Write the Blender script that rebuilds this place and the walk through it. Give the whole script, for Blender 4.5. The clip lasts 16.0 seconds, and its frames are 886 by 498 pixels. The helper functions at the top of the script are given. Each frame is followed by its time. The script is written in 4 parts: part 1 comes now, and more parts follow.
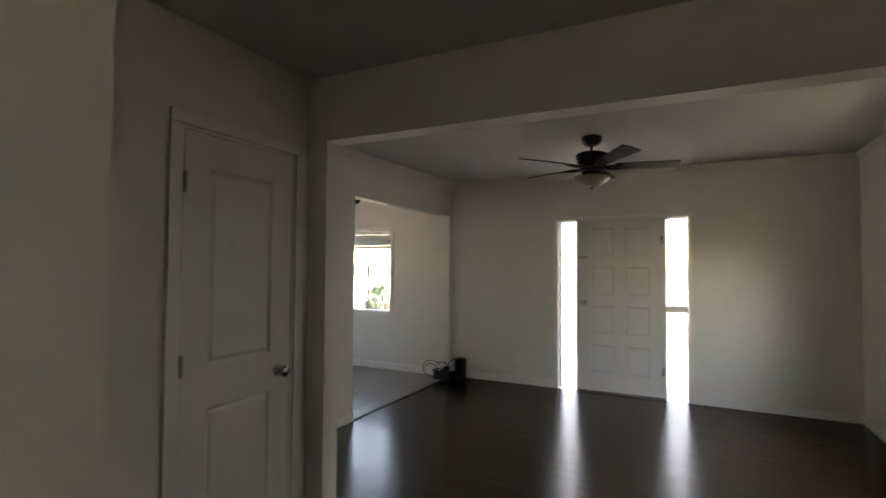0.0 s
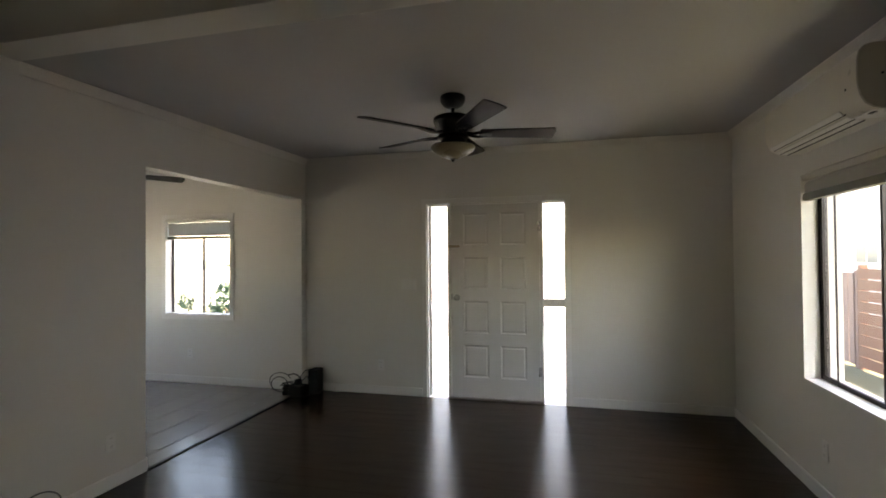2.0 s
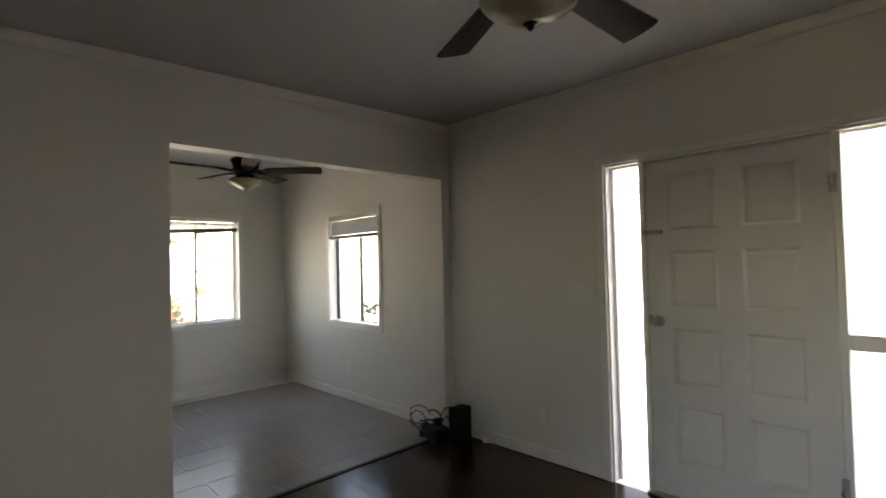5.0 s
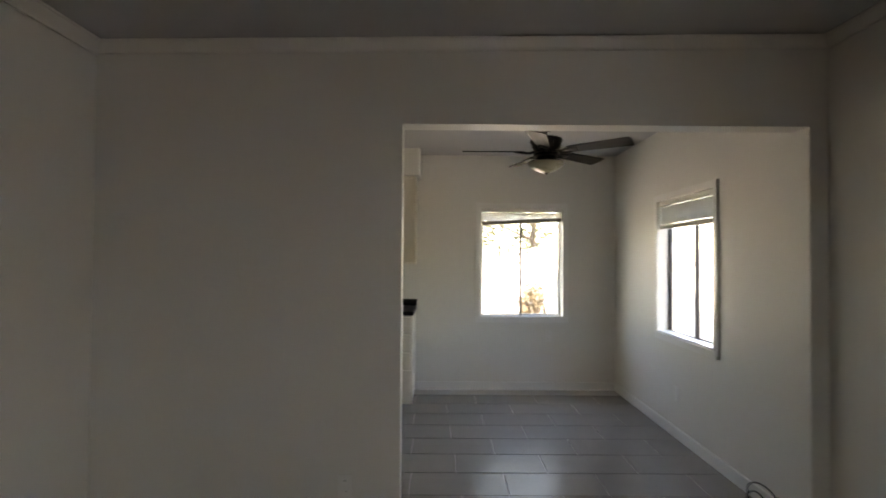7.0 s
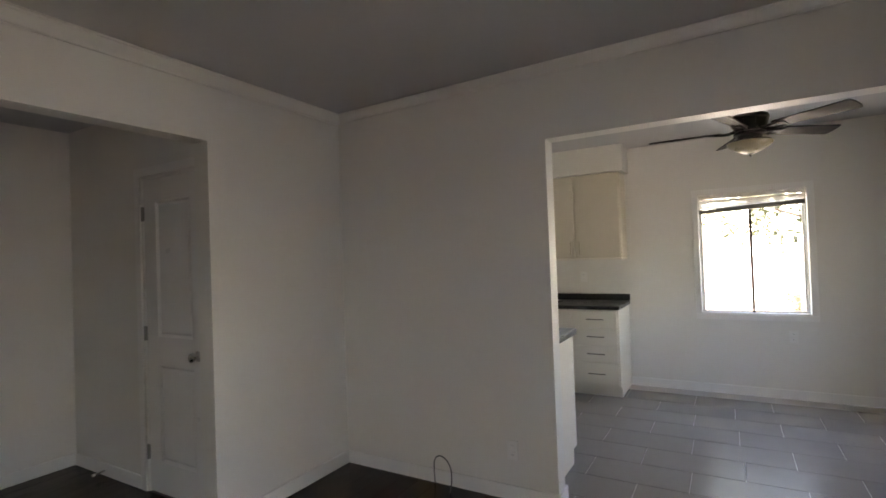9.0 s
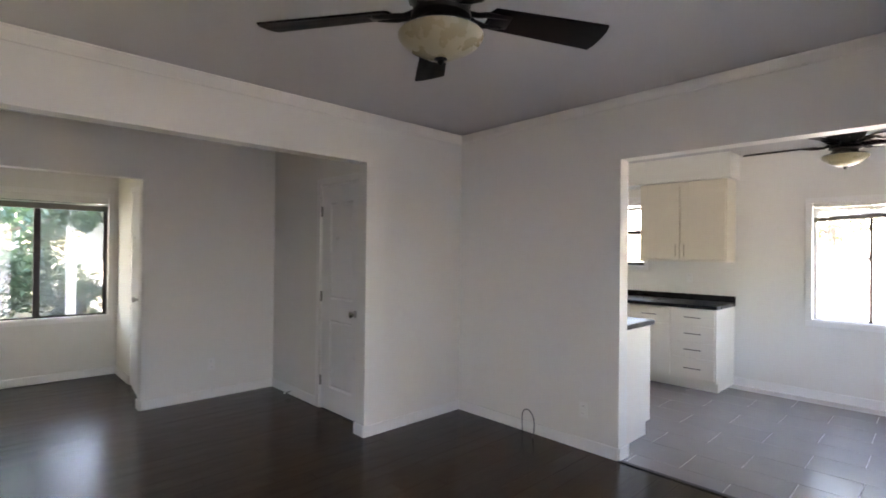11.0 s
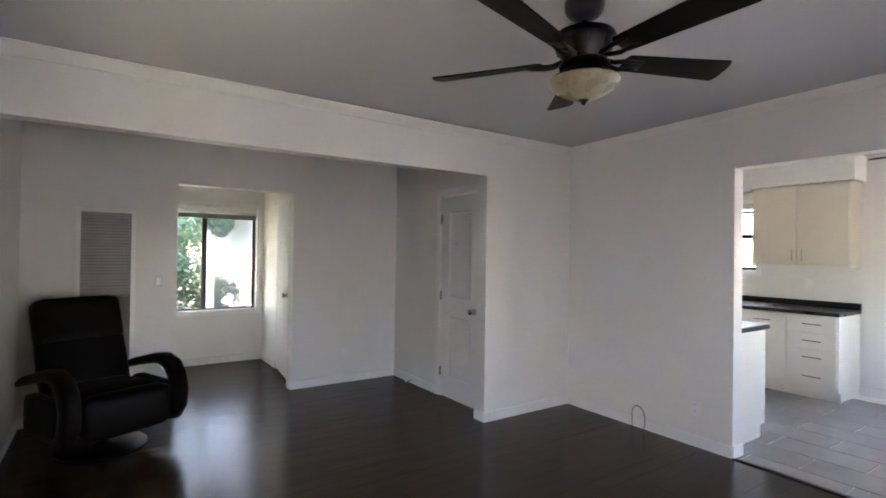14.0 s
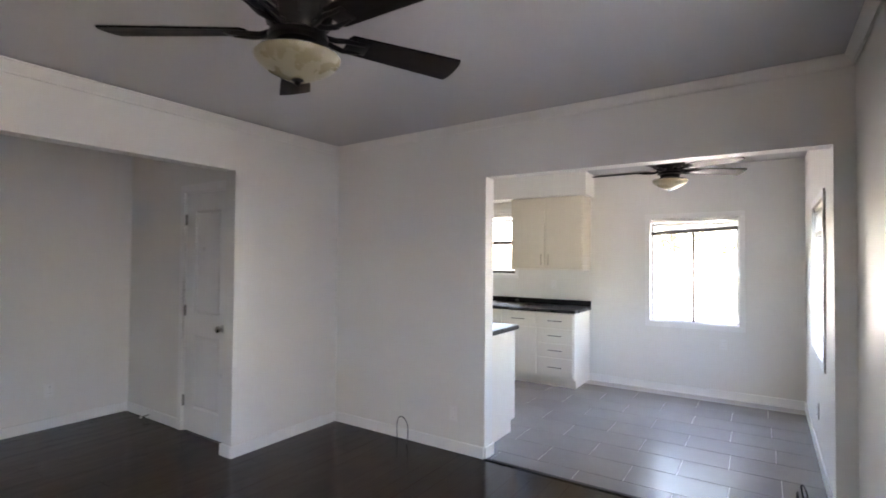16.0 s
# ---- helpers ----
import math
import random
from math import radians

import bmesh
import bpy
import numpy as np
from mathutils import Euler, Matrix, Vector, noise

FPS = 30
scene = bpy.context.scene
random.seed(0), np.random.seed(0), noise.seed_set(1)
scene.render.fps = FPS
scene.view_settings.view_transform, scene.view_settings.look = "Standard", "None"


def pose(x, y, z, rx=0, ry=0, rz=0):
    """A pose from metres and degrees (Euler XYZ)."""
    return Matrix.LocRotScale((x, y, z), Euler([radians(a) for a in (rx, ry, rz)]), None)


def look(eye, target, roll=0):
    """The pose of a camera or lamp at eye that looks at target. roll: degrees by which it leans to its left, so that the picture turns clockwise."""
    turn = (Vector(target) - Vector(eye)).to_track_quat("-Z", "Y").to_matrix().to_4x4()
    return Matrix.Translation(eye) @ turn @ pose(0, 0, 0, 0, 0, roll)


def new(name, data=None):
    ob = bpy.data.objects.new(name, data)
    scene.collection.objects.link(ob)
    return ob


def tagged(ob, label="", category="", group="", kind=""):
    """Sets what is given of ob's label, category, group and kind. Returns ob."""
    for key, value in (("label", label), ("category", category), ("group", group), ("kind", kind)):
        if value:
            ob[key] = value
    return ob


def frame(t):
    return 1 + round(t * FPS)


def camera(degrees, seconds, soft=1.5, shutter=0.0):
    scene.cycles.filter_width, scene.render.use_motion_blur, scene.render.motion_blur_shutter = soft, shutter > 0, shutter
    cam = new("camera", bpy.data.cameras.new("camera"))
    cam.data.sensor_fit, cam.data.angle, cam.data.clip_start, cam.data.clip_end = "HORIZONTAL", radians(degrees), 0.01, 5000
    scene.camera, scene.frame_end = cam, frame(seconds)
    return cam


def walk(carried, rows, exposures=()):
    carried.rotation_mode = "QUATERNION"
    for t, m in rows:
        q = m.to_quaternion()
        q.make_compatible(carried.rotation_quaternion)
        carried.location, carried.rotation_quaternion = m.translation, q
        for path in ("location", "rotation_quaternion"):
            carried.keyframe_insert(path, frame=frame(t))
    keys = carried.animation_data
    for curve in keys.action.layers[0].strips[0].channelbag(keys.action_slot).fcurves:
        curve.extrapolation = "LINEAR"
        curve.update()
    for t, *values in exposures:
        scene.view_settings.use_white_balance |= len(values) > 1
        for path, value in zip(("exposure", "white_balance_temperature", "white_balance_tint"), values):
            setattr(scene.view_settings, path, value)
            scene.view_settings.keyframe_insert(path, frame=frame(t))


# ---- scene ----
cam = camera(84.0, 16.0, 1.7, 0.3)
EXPOSURES = [(0.0, 4.38, 9750, 24), (3.0, 4.1, 9750, 22), (5.5, 4.04, 9850, 23), (8.2, 4.42, 9350, 25), (10.3, 5.2, 8600, 29), (12.0, 5.66, 7800, 29), (16.0, 5.65, 7800, 29)]
PATH = [
    (0, (2.826, -2.239, 1.461), (1.934, -0.449, 1.528), 0.4),
    (0.5, (2.849, -2.101, 1.453), (2.17, -0.221, 1.513), -0.2),
    (1, (2.857, -1.824, 1.466), (2.286, 0.093, 1.513), -0.8),
    (1.5, (2.871, -1.554, 1.438), (2.38, 0.384, 1.489), -0.2),
    (2, (2.856, -1.254, 1.467), (2.361, 0.684, 1.497), -0.5),
    (2.5, (2.934, -0.878, 1.452), (2.355, 1.036, 1.506), -0.8),
    (3, (2.98, -0.587, 1.454), (2.387, 1.323, 1.504), -1.1),
    (5.5, (2.912, 1.049, 1.426), (1.243, 2.151, 1.453), -0.9),
    (6, (2.812, 1.302, 1.454), (0.972, 2.084, 1.448), -0.3),
    (6.5, (2.638, 1.545, 1.428), (0.69, 1.999, 1.427), 0.1),
    (7, (2.478, 1.76, 1.438), (0.479, 1.763, 1.472), 0.4),
    (7.5, (2.385, 1.985, 1.433), (0.445, 1.502, 1.481), 0.9),
    (8, (2.453, 2.138, 1.435), (0.601, 1.384, 1.479), -0.3),
    (10.5, (3.177, 2.997, 1.49), (1.653, 1.702, 1.504), -0.6),
    (11, (3.286, 3.172, 1.449), (1.896, 1.733, 1.461), 0.6),
    (11.5, (3.426, 3.244, 1.458), (2.135, 1.717, 1.473), 0.8),
    (12, (3.601, 3.28, 1.453), (2.382, 1.695, 1.464), 0.5),
    (12.5, (3.721, 3.312, 1.457), (2.597, 1.658, 1.453), 0.5),
    (13, (3.76, 3.314, 1.463), (2.73, 1.6, 1.458), 0.7),
    (13.5, (3.773, 3.305, 1.464), (2.757, 1.583, 1.465), 0.7),
    (14, (3.768, 3.329, 1.46), (2.645, 1.674, 1.478), 0.8),
    (14.5, (3.737, 3.371, 1.47), (2.466, 1.827, 1.513), 0.8),
    (15, (3.676, 3.403, 1.46), (2.26, 1.991, 1.511), 0.3),
    (15.5, (3.541, 3.381, 1.456), (1.972, 2.142, 1.526), 0.1),
    (16, (3.273, 3.318, 1.489), (1.601, 2.221, 1.531), 0.5),
]
walk(cam, [(t, look(eye, target, roll)) for t, eye, target, roll in PATH], EXPOSURES)

# ---- light ----
world = bpy.data.worlds.new("world")
scene.world = world
world.use_nodes = True
wn = world.node_tree
sky = wn.nodes.new("ShaderNodeTexSky")
sky.sky_type, sky.sun_disc = "NISHITA", False
SUN_EL, SUN_AZ = radians(60), radians(140)
sky.sun_elevation, sky.sun_rotation = SUN_EL, SUN_AZ
sky.dust_density = 0.8
wn.links.new(sky.outputs[0], wn.nodes["Background"].inputs[0])
wn.nodes["Background"].inputs[1].default_value = 0.15
sun = new("sun", bpy.data.lights.new("sun", "SUN"))
sun.data.energy, sun.data.angle, sun.data.color = 3.2, radians(0.5), (1.0, 0.95, 0.88)
to_sun = Vector((math.sin(SUN_AZ) * math.cos(SUN_EL), math.cos(SUN_AZ) * math.cos(SUN_EL), math.sin(SUN_EL)))
sun.matrix_world = look(to_sun * 30, (0, 0, 0))

# ---- materials ----
def material(name, color, rough=0.5, metal=0.0, spread=0.06, scale=8.0, fine=160.0, bump=0.15, depth=0.002, coat=0.0, per_object=0.0, spec=0.5, stretch=(1, 1, 1), rough_spread=0.08, in_place=False):
    """A surface with broad stains, fine grain and a light relief."""
    m = bpy.data.materials.new(name)
    m.use_nodes = True
    n, l = m.node_tree.nodes, m.node_tree.links
    b = n["Principled BSDF"]
    b.inputs["Metallic"].default_value = metal
    b.inputs["Specular IOR Level"].default_value = spec
    b.inputs["Coat Weight"].default_value = coat
    b.inputs["Coat Roughness"].default_value = 0.15
    co = n.new("ShaderNodeTexCoord")
    mp = n.new("ShaderNodeMapping")
    mp.inputs["Scale"].default_value = stretch
    geo = n.new("ShaderNodeNewGeometry")
    l.new(geo.outputs["Position"] if in_place else co.outputs["Object"], mp.inputs[0])
    broad, grain = n.new("ShaderNodeTexNoise"), n.new("ShaderNodeTexNoise")
    broad.inputs["Scale"].default_value, grain.inputs["Scale"].default_value = scale, fine
    broad.inputs["Detail"].default_value, grain.inputs["Detail"].default_value = 4, 3
    l.new(mp.outputs[0], broad.inputs["Vector"])
    l.new(mp.outputs[0], grain.inputs["Vector"])
    add = n.new("ShaderNodeMath")
    add.operation = "MULTIPLY_ADD"
    l.new(grain.outputs[0], add.inputs[0])
    add.inputs[1].default_value = 0.4
    l.new(broad.outputs[0], add.inputs[2])
    last = add.outputs[0]
    if per_object:
        info = n.new("ShaderNodeObjectInfo")
        mix = n.new("ShaderNodeMath")
        mix.operation = "MULTIPLY_ADD"
        l.new(info.outputs["Random"], mix.inputs[0])
        mix.inputs[1].default_value = per_object
        l.new(last, mix.inputs[2])
        last = mix.outputs[0]
    ramp = n.new("ShaderNodeMapRange")
    mid = 0.7 + per_object / 2
    ramp.inputs[1].default_value, ramp.inputs[2].default_value = mid - 0.35 - per_object / 2, mid + 0.35 + per_object / 2
    ramp.inputs[3].default_value, ramp.inputs[4].default_value = 1 - spread, 1 + spread
    l.new(last, ramp.inputs[0])
    mul = n.new("ShaderNodeVectorMath")
    mul.operation = "SCALE"
    mul.inputs[0].default_value = color
    l.new(ramp.outputs[0], mul.inputs["Scale"])
    l.new(mul.outputs[0], b.inputs["Base Color"])
    rr = n.new("ShaderNodeMapRange")
    rr.inputs[1].default_value, rr.inputs[2].default_value = 0.3, 0.7
    rr.inputs[3].default_value, rr.inputs[4].default_value = max(0.02, rough - rough_spread), min(1, rough + rough_spread)
    l.new(broad.outputs[0], rr.inputs[0])
    l.new(rr.outputs[0], b.inputs["Roughness"])
    if bump:
        bp = n.new("ShaderNodeBump")
        bp.inputs["Strength"].default_value, bp.inputs["Distance"].default_value = bump, depth
        l.new(add.outputs[0], bp.inputs["Height"])
        l.new(bp.outputs[0], b.inputs["Normal"])
    return m


def glass_material(name):
    m = bpy.data.materials.new(name)
    m.use_nodes = True
    n, l = m.node_tree.nodes, m.node_tree.links
    out = n["Material Output"]
    clear, gloss, mix, lw, pw, ma = n.new("ShaderNodeBsdfTransparent"), n.new("ShaderNodeBsdfGlossy"), n.new("ShaderNodeMixShader"), n.new("ShaderNodeLayerWeight"), n.new("ShaderNodeMath"), n.new("ShaderNodeMath")
    clear.inputs[0].default_value = (0.93, 0.96, 0.95, 1)
    gloss.inputs["Roughness"].default_value = 0.02
    pw.operation, ma.operation = "POWER", "MULTIPLY_ADD"
    lw.inputs["Blend"].default_value = 0.5
    l.new(lw.outputs["Facing"], pw.inputs[0])
    pw.inputs[1].default_value = 5
    l.new(pw.outputs[0], ma.inputs[0])
    ma.inputs[1].default_value, ma.inputs[2].default_value = 0.8, 0.04
    l.new(ma.outputs[0], mix.inputs[0])
    l.new(clear.outputs[0], mix.inputs[1])
    l.new(gloss.outputs[0], mix.inputs[2])
    l.new(mix.outputs[0], out.inputs[0])
    return m


def leaf_material(name, color):
    m = material(name, color, 0.6, spread=0.5, scale=3, fine=30, bump=0)
    n, l = m.node_tree.nodes, m.node_tree.links
    t, mix = n.new("ShaderNodeBsdfTranslucent"), n.new("ShaderNodeMixShader")
    t.inputs[0].default_value = (color[0] * 2, color[1] * 2, color[2] * 1.2, 1)
    mix.inputs[0].default_value = 0.10
    l.new(n["Principled BSDF"].outputs[0], mix.inputs[1])
    l.new(t.outputs[0], mix.inputs[2])
    l.new(mix.outputs[0], n["Material Output"].inputs[0])
    return m


def floor_wood(name):
    """Hand-scraped dark boards: grain along x, with shallow waves across it."""
    m = material(name, (0.028, 0.0145, 0.0075), 0.225, spread=0.55, scale=2.6, fine=60, bump=0.0, per_object=0.45, spec=0.20, in_place=True, stretch=(0.35, 3.0, 1), rough_spread=0.012)
    n, l = m.node_tree.nodes, m.node_tree.links
    co, mp, w, bp, grain, bp2 = (n.new("ShaderNodeTexCoord"), n.new("ShaderNodeMapping"), n.new("ShaderNodeTexNoise"), n.new("ShaderNodeBump"),
                                 n.new("ShaderNodeTexNoise"), n.new("ShaderNodeBump"))
    geo = n.new("ShaderNodeNewGeometry")
    mp.inputs["Scale"].default_value = FLOOR_WAVE
    w.inputs["Scale"].default_value, w.inputs["Detail"].default_value = 6, 1.5
    grain.inputs["Scale"].default_value, grain.inputs["Detail"].default_value = 90, 3
    l.new(geo.outputs["Position"], mp.inputs[0])
    l.new(mp.outputs[0], w.inputs["Vector"])
    l.new(mp.outputs[0], grain.inputs["Vector"])
    bp.inputs["Strength"].default_value, bp.inputs["Distance"].default_value = 0.42, 0.005
    bp2.inputs["Strength"].default_value, bp2.inputs["Distance"].default_value = 0.15, 0.0003
    l.new(w.outputs[0], bp.inputs["Height"])
    l.new(grain.outputs[0], bp2.inputs["Height"])
    l.new(bp.outputs[0], bp2.inputs["Normal"])
    l.new(bp2.outputs[0], n["Principled BSDF"].inputs["Normal"])
    return m


FLOOR_WAVE = (0.6, 1.5, 1.0)
M_WALL = material("wall_paint", (0.73, 0.714, 0.662), 0.5, spread=0.02, scale=1.5, fine=220, bump=0.25, depth=0.0012)
# Greyer than white paint: the dimness of the ceilings is put into the colour.
M_CEIL = material("shaded_ceiling_paint", (0.49, 0.485, 0.475), 0.8, spread=0.025, scale=1.2, fine=150, bump=0.3, depth=0.002)
M_TRIM = material("trim_paint", (0.78, 0.77, 0.735), 0.35, spread=0.02, scale=3, fine=90, bump=0.08, depth=0.0006)
M_DOOR = material("door_paint", (0.72, 0.71, 0.68), 0.35, spread=0.025, scale=3, fine=90, bump=0.08, depth=0.0006)
M_CAB = material("cabinet_paint", (0.74, 0.69, 0.60), 0.4, spread=0.03, scale=3, fine=90, bump=0.08, depth=0.0006)
M_WOOD = floor_wood("dark_floor_wood")
M_GAP = material("joint_dark", (0.012, 0.009, 0.008), 0.7, spread=0.3)
M_TILE = material("grey_tile", (0.235, 0.218, 0.205), 0.24, spread=0.12, scale=3.5, fine=50, bump=0.15, depth=0.0005, per_object=0.35, in_place=True, rough_spread=0.0)
M_GROUT = material("grout", (0.44, 0.42, 0.39), 0.8, spread=0.1, scale=10, fine=200, bump=0.3)
M_BRONZE = material("fan_bronze", (0.007, 0.0055, 0.005), 0.34, metal=0.0, spec=0.3, spread=0.2, bump=0.05)
M_BLADE = material("fan_blade_wood", (0.008, 0.005, 0.0043), 0.5, spec=0.14, spread=0.35, scale=6, fine=60, bump=0.1, stretch=(0.4, 4, 1))
M_BOWL = material("alabaster_glass", (0.30, 0.26, 0.165), 0.3, spread=0.06, scale=9, fine=40, bump=0.03)
M_NICKEL = material("brushed_nickel", (0.45, 0.44, 0.42), 0.3, metal=1.0, spread=0.08, bump=0.05)
M_DULLALU = material("dull_aluminium", (0.30, 0.29, 0.27), 0.5, metal=0.7, spread=0.15, bump=0.1)
M_BRASS = material("aged_brass", (0.42, 0.36, 0.26), 0.35, metal=0.9, spread=0.1, bump=0.05)
# Darker copy of the cabinet paint; the upper doors' weaker light is in it.
M_SHADEDCAB = material("upper_cabinet_paint", (0.66, 0.60, 0.485), 0.45, spread=0.03, scale=3, fine=90, bump=0.08, depth=0.0006)
M_COUNTER = material("black_laminate", (0.008, 0.008, 0.009), 0.3, spread=0.08, scale=5, fine=200, bump=0.03, spec=0.35)
M_ALU = material("dark_bronze_aluminium", (0.03, 0.027, 0.03), 0.4, metal=0.3, spread=0.15, bump=0.05)
M_VINYL = material("white_plastic", (0.76, 0.75, 0.71), 0.35, spread=0.02, bump=0.05)
M_PLATE = material("switch_plate_plastic", (0.66, 0.65, 0.61), 0.35, spread=0.02, bump=0.05)
M_ROCKER = material("switch_rocker_plastic", (0.90, 0.89, 0.86), 0.3, spread=0.02, bump=0.0)
M_HANDLE = material("dark_nickel", (0.16, 0.14, 0.12), 0.35, metal=0.9, spread=0.1, bump=0)
M_ACPLASTIC = material("ivory_plastic", (0.70, 0.67, 0.58), 0.35, spread=0.03, bump=0.05)
# Ivory housing plastic with the end cap's shade put into its colour.
M_ACSHADE = material("shaded_ivory_plastic", (0.36, 0.34, 0.28), 0.45, spread=0.05, bump=0.05)
M_BLIND = material("blind_slat", (0.72, 0.71, 0.67), 0.45, spread=0.06, bump=0.05)
glow_through, slat_mix = M_BLIND.node_tree.nodes.new("ShaderNodeBsdfTranslucent"), M_BLIND.node_tree.nodes.new("ShaderNodeMixShader")
glow_through.inputs[0].default_value = (0.80, 0.78, 0.72, 1)
slat_mix.inputs[0].default_value = 0.30
M_BLIND.node_tree.links.new(M_BLIND.node_tree.nodes["Principled BSDF"].outputs[0], slat_mix.inputs[1])
M_BLIND.node_tree.links.new(glow_through.outputs[0], slat_mix.inputs[2])
M_BLIND.node_tree.links.new(slat_mix.outputs[0], M_BLIND.node_tree.nodes["Material Output"].inputs[0])
M_BLINDRAIL = material("blind_rail", (0.22, 0.21, 0.18), 0.5, spread=0.1, bump=0.05)
M_LEATHER = material("black_leather", (0.005, 0.0032, 0.003), 0.46, spread=0.3, scale=9, fine=120, bump=0.5, depth=0.0015, spec=0.075)
M_BLACK = material("black_plastic", (0.012, 0.012, 0.013), 0.4, spread=0.2, bump=0.1)
M_MATTBLACK = material("matt_black_plastic", (0.006, 0.006, 0.0065), 0.6, spread=0.2, bump=0.1, spec=0.3)
M_DARKSTEEL = material("dark_steel", (0.022, 0.022, 0.022), 0.35, metal=0.9, spread=0.05, bump=0)
M_LAMINATE = material("pale_laminate", (0.25, 0.26, 0.24), 0.45, spread=0.05, bump=0)
M_LOUVRE = material("heater_louvre_metal", (0.42, 0.40, 0.38), 0.4, metal=0.0, spread=0.12, scale=4, bump=0.1)
M_HEATFRAME = material("heater_enamel", (0.80, 0.79, 0.74), 0.4, spread=0.05, bump=0.08)
M_CABLE = material("grey_cable", (0.10, 0.10, 0.10), 0.5, spread=0.1, bump=0)
M_GLASS = glass_material("window_glass")
# Bluish veil that stands in for the hazy glare on the right pane.
M_HAZE = bpy.data.materials.new("haze_sheet")
M_HAZE.use_nodes = True
sn, sl = M_HAZE.node_tree.nodes, M_HAZE.node_tree.links
veil, haze_mix = sn.new("ShaderNodeBsdfTransparent"), sn.new("ShaderNodeMixShader")
sn["Principled BSDF"].inputs["Base Color"].default_value = (0.36, 0.42, 0.52, 1)
sn["Principled BSDF"].inputs["Roughness"].default_value = 0.6
haze_mix.inputs[0].default_value = 0.30
sl.new(veil.outputs[0], haze_mix.inputs[1])
sl.new(sn["Principled BSDF"].outputs[0], haze_mix.inputs[2])
sl.new(haze_mix.outputs[0], sn["Material Output"].inputs[0])
M_FROST = bpy.data.materials.new("frosted_glass")
M_FROST.use_nodes = True
fn, fl_links = M_FROST.node_tree.nodes, M_FROST.node_tree.links
frost, clear_part, frost_mix = fn.new("ShaderNodeBsdfTranslucent"), fn.new("ShaderNodeBsdfTransparent"), fn.new("ShaderNodeMixShader")
frost.inputs[0].default_value = (0.95, 0.96, 0.96, 1)
frost_mix.inputs[0].default_value = 0.45
fl_links.new(clear_part.outputs[0], frost_mix.inputs[1])
fl_links.new(frost.outputs[0], frost_mix.inputs[2])
fl_links.new(frost_mix.outputs[0], fn["Material Output"].inputs[0])
M_STUCCO = material("white_stucco", (0.78, 0.77, 0.74), 0.9, spread=0.06, scale=2, fine=70, bump=0.5, depth=0.005)
M_REDWOOD = material("red_fence_wood", (0.12, 0.055, 0.038), 0.7, spread=0.25, scale=4, fine=60, bump=0.3, stretch=(1, 0.3, 3), per_object=0.4)
M_GREYWOOD = material("weathered_wood", (0.36, 0.33, 0.29), 0.8, spread=0.2, scale=5, fine=60, bump=0.3, per_object=0.3)
# Board colour with the pinkish haze of a window screen put into it.
M_PINKWOOD = material("hazed_fence_wood", (0.17, 0.12, 0.11), 0.8, spread=0.2, scale=5, fine=60, bump=0.3, per_object=0.3)
M_WHITEWOOD = material("white_fence_paint", (0.74, 0.73, 0.70), 0.6, spread=0.06, scale=4, bump=0.15)
M_CONC = material("concrete", (0.42, 0.40, 0.37), 0.85, spread=0.12, scale=1.2, fine=60, bump=0.3, depth=0.003)
M_GRASS = material("dry_grass_ground", (0.085, 0.088, 0.055), 0.9, spread=0.4, scale=2, fine=40, bump=0.6, depth=0.03)
M_BARK = material("bark", (0.13, 0.095, 0.07), 0.9, spread=0.3, scale=8, fine=50, bump=0.7, depth=0.02, stretch=(3, 3, 0.5))
M_LEAF = leaf_material("leaves", (0.030, 0.075, 0.045))
# Lighter leaf colour; the sunlit brightness of these trees is put into it.
M_PALELEAF = leaf_material("pale_leaves", (0.11, 0.12, 0.075))
M_DRYLEAF = leaf_material("dry_leaves", (0.12, 0.10, 0.07))
M_ROOF = material("roof_shingle", (0.14, 0.13, 0.12), 0.9, spread=0.2, scale=6, fine=60, bump=0.4)
M_GLASSDARK = material("dark_window", (0.10, 0.12, 0.14), 0.1, spread=0.1, bump=0)

# ---- building blocks ----
def box(bm, x0, x1, y0, y1, z0, z1, bevel=0.0):
    vs = [bm.verts.new((x, y, z)) for z in (z0, z1) for y in (y0, y1) for x in (x0, x1)]
    fs = [bm.faces.new([vs[i] for i in q]) for q in ((0, 2, 3, 1), (4, 5, 7, 6), (0, 1, 5, 4), (1, 3, 7, 5), (3, 2, 6, 7), (2, 0, 4, 6))]
    if bevel:
        es = {e for f in fs for e in f.edges}
        bmesh.ops.bevel(bm, geom=list(es), offset=bevel, segments=2, affect="EDGES", profile=0.5)
    return vs


def lathe(bm, profile, seg=32, cx=0, cy=0):
    rings = []
    for r, z in profile:
        if r < 1e-5:
            rings.append([bm.verts.new((cx, cy, z))])
        else:
            rings.append([bm.verts.new((cx + r * math.cos(2 * math.pi * i / seg), cy + r * math.sin(2 * math.pi * i / seg), z)) for i in range(seg)])
    for a, b in zip(rings, rings[1:]):
        for i in range(seg):
            j = (i + 1) % seg
            q = [a[i % len(a)], a[j % len(a)], b[j % len(b)], b[i % len(b)]]
            q = list(dict.fromkeys(q))
            if len(q) > 2:
                try:
                    bm.faces.new(q)
                except ValueError:
                    pass
    for ring in (rings[0], rings[-1]):
        if len(ring) > 2:
            bm.faces.new(ring)


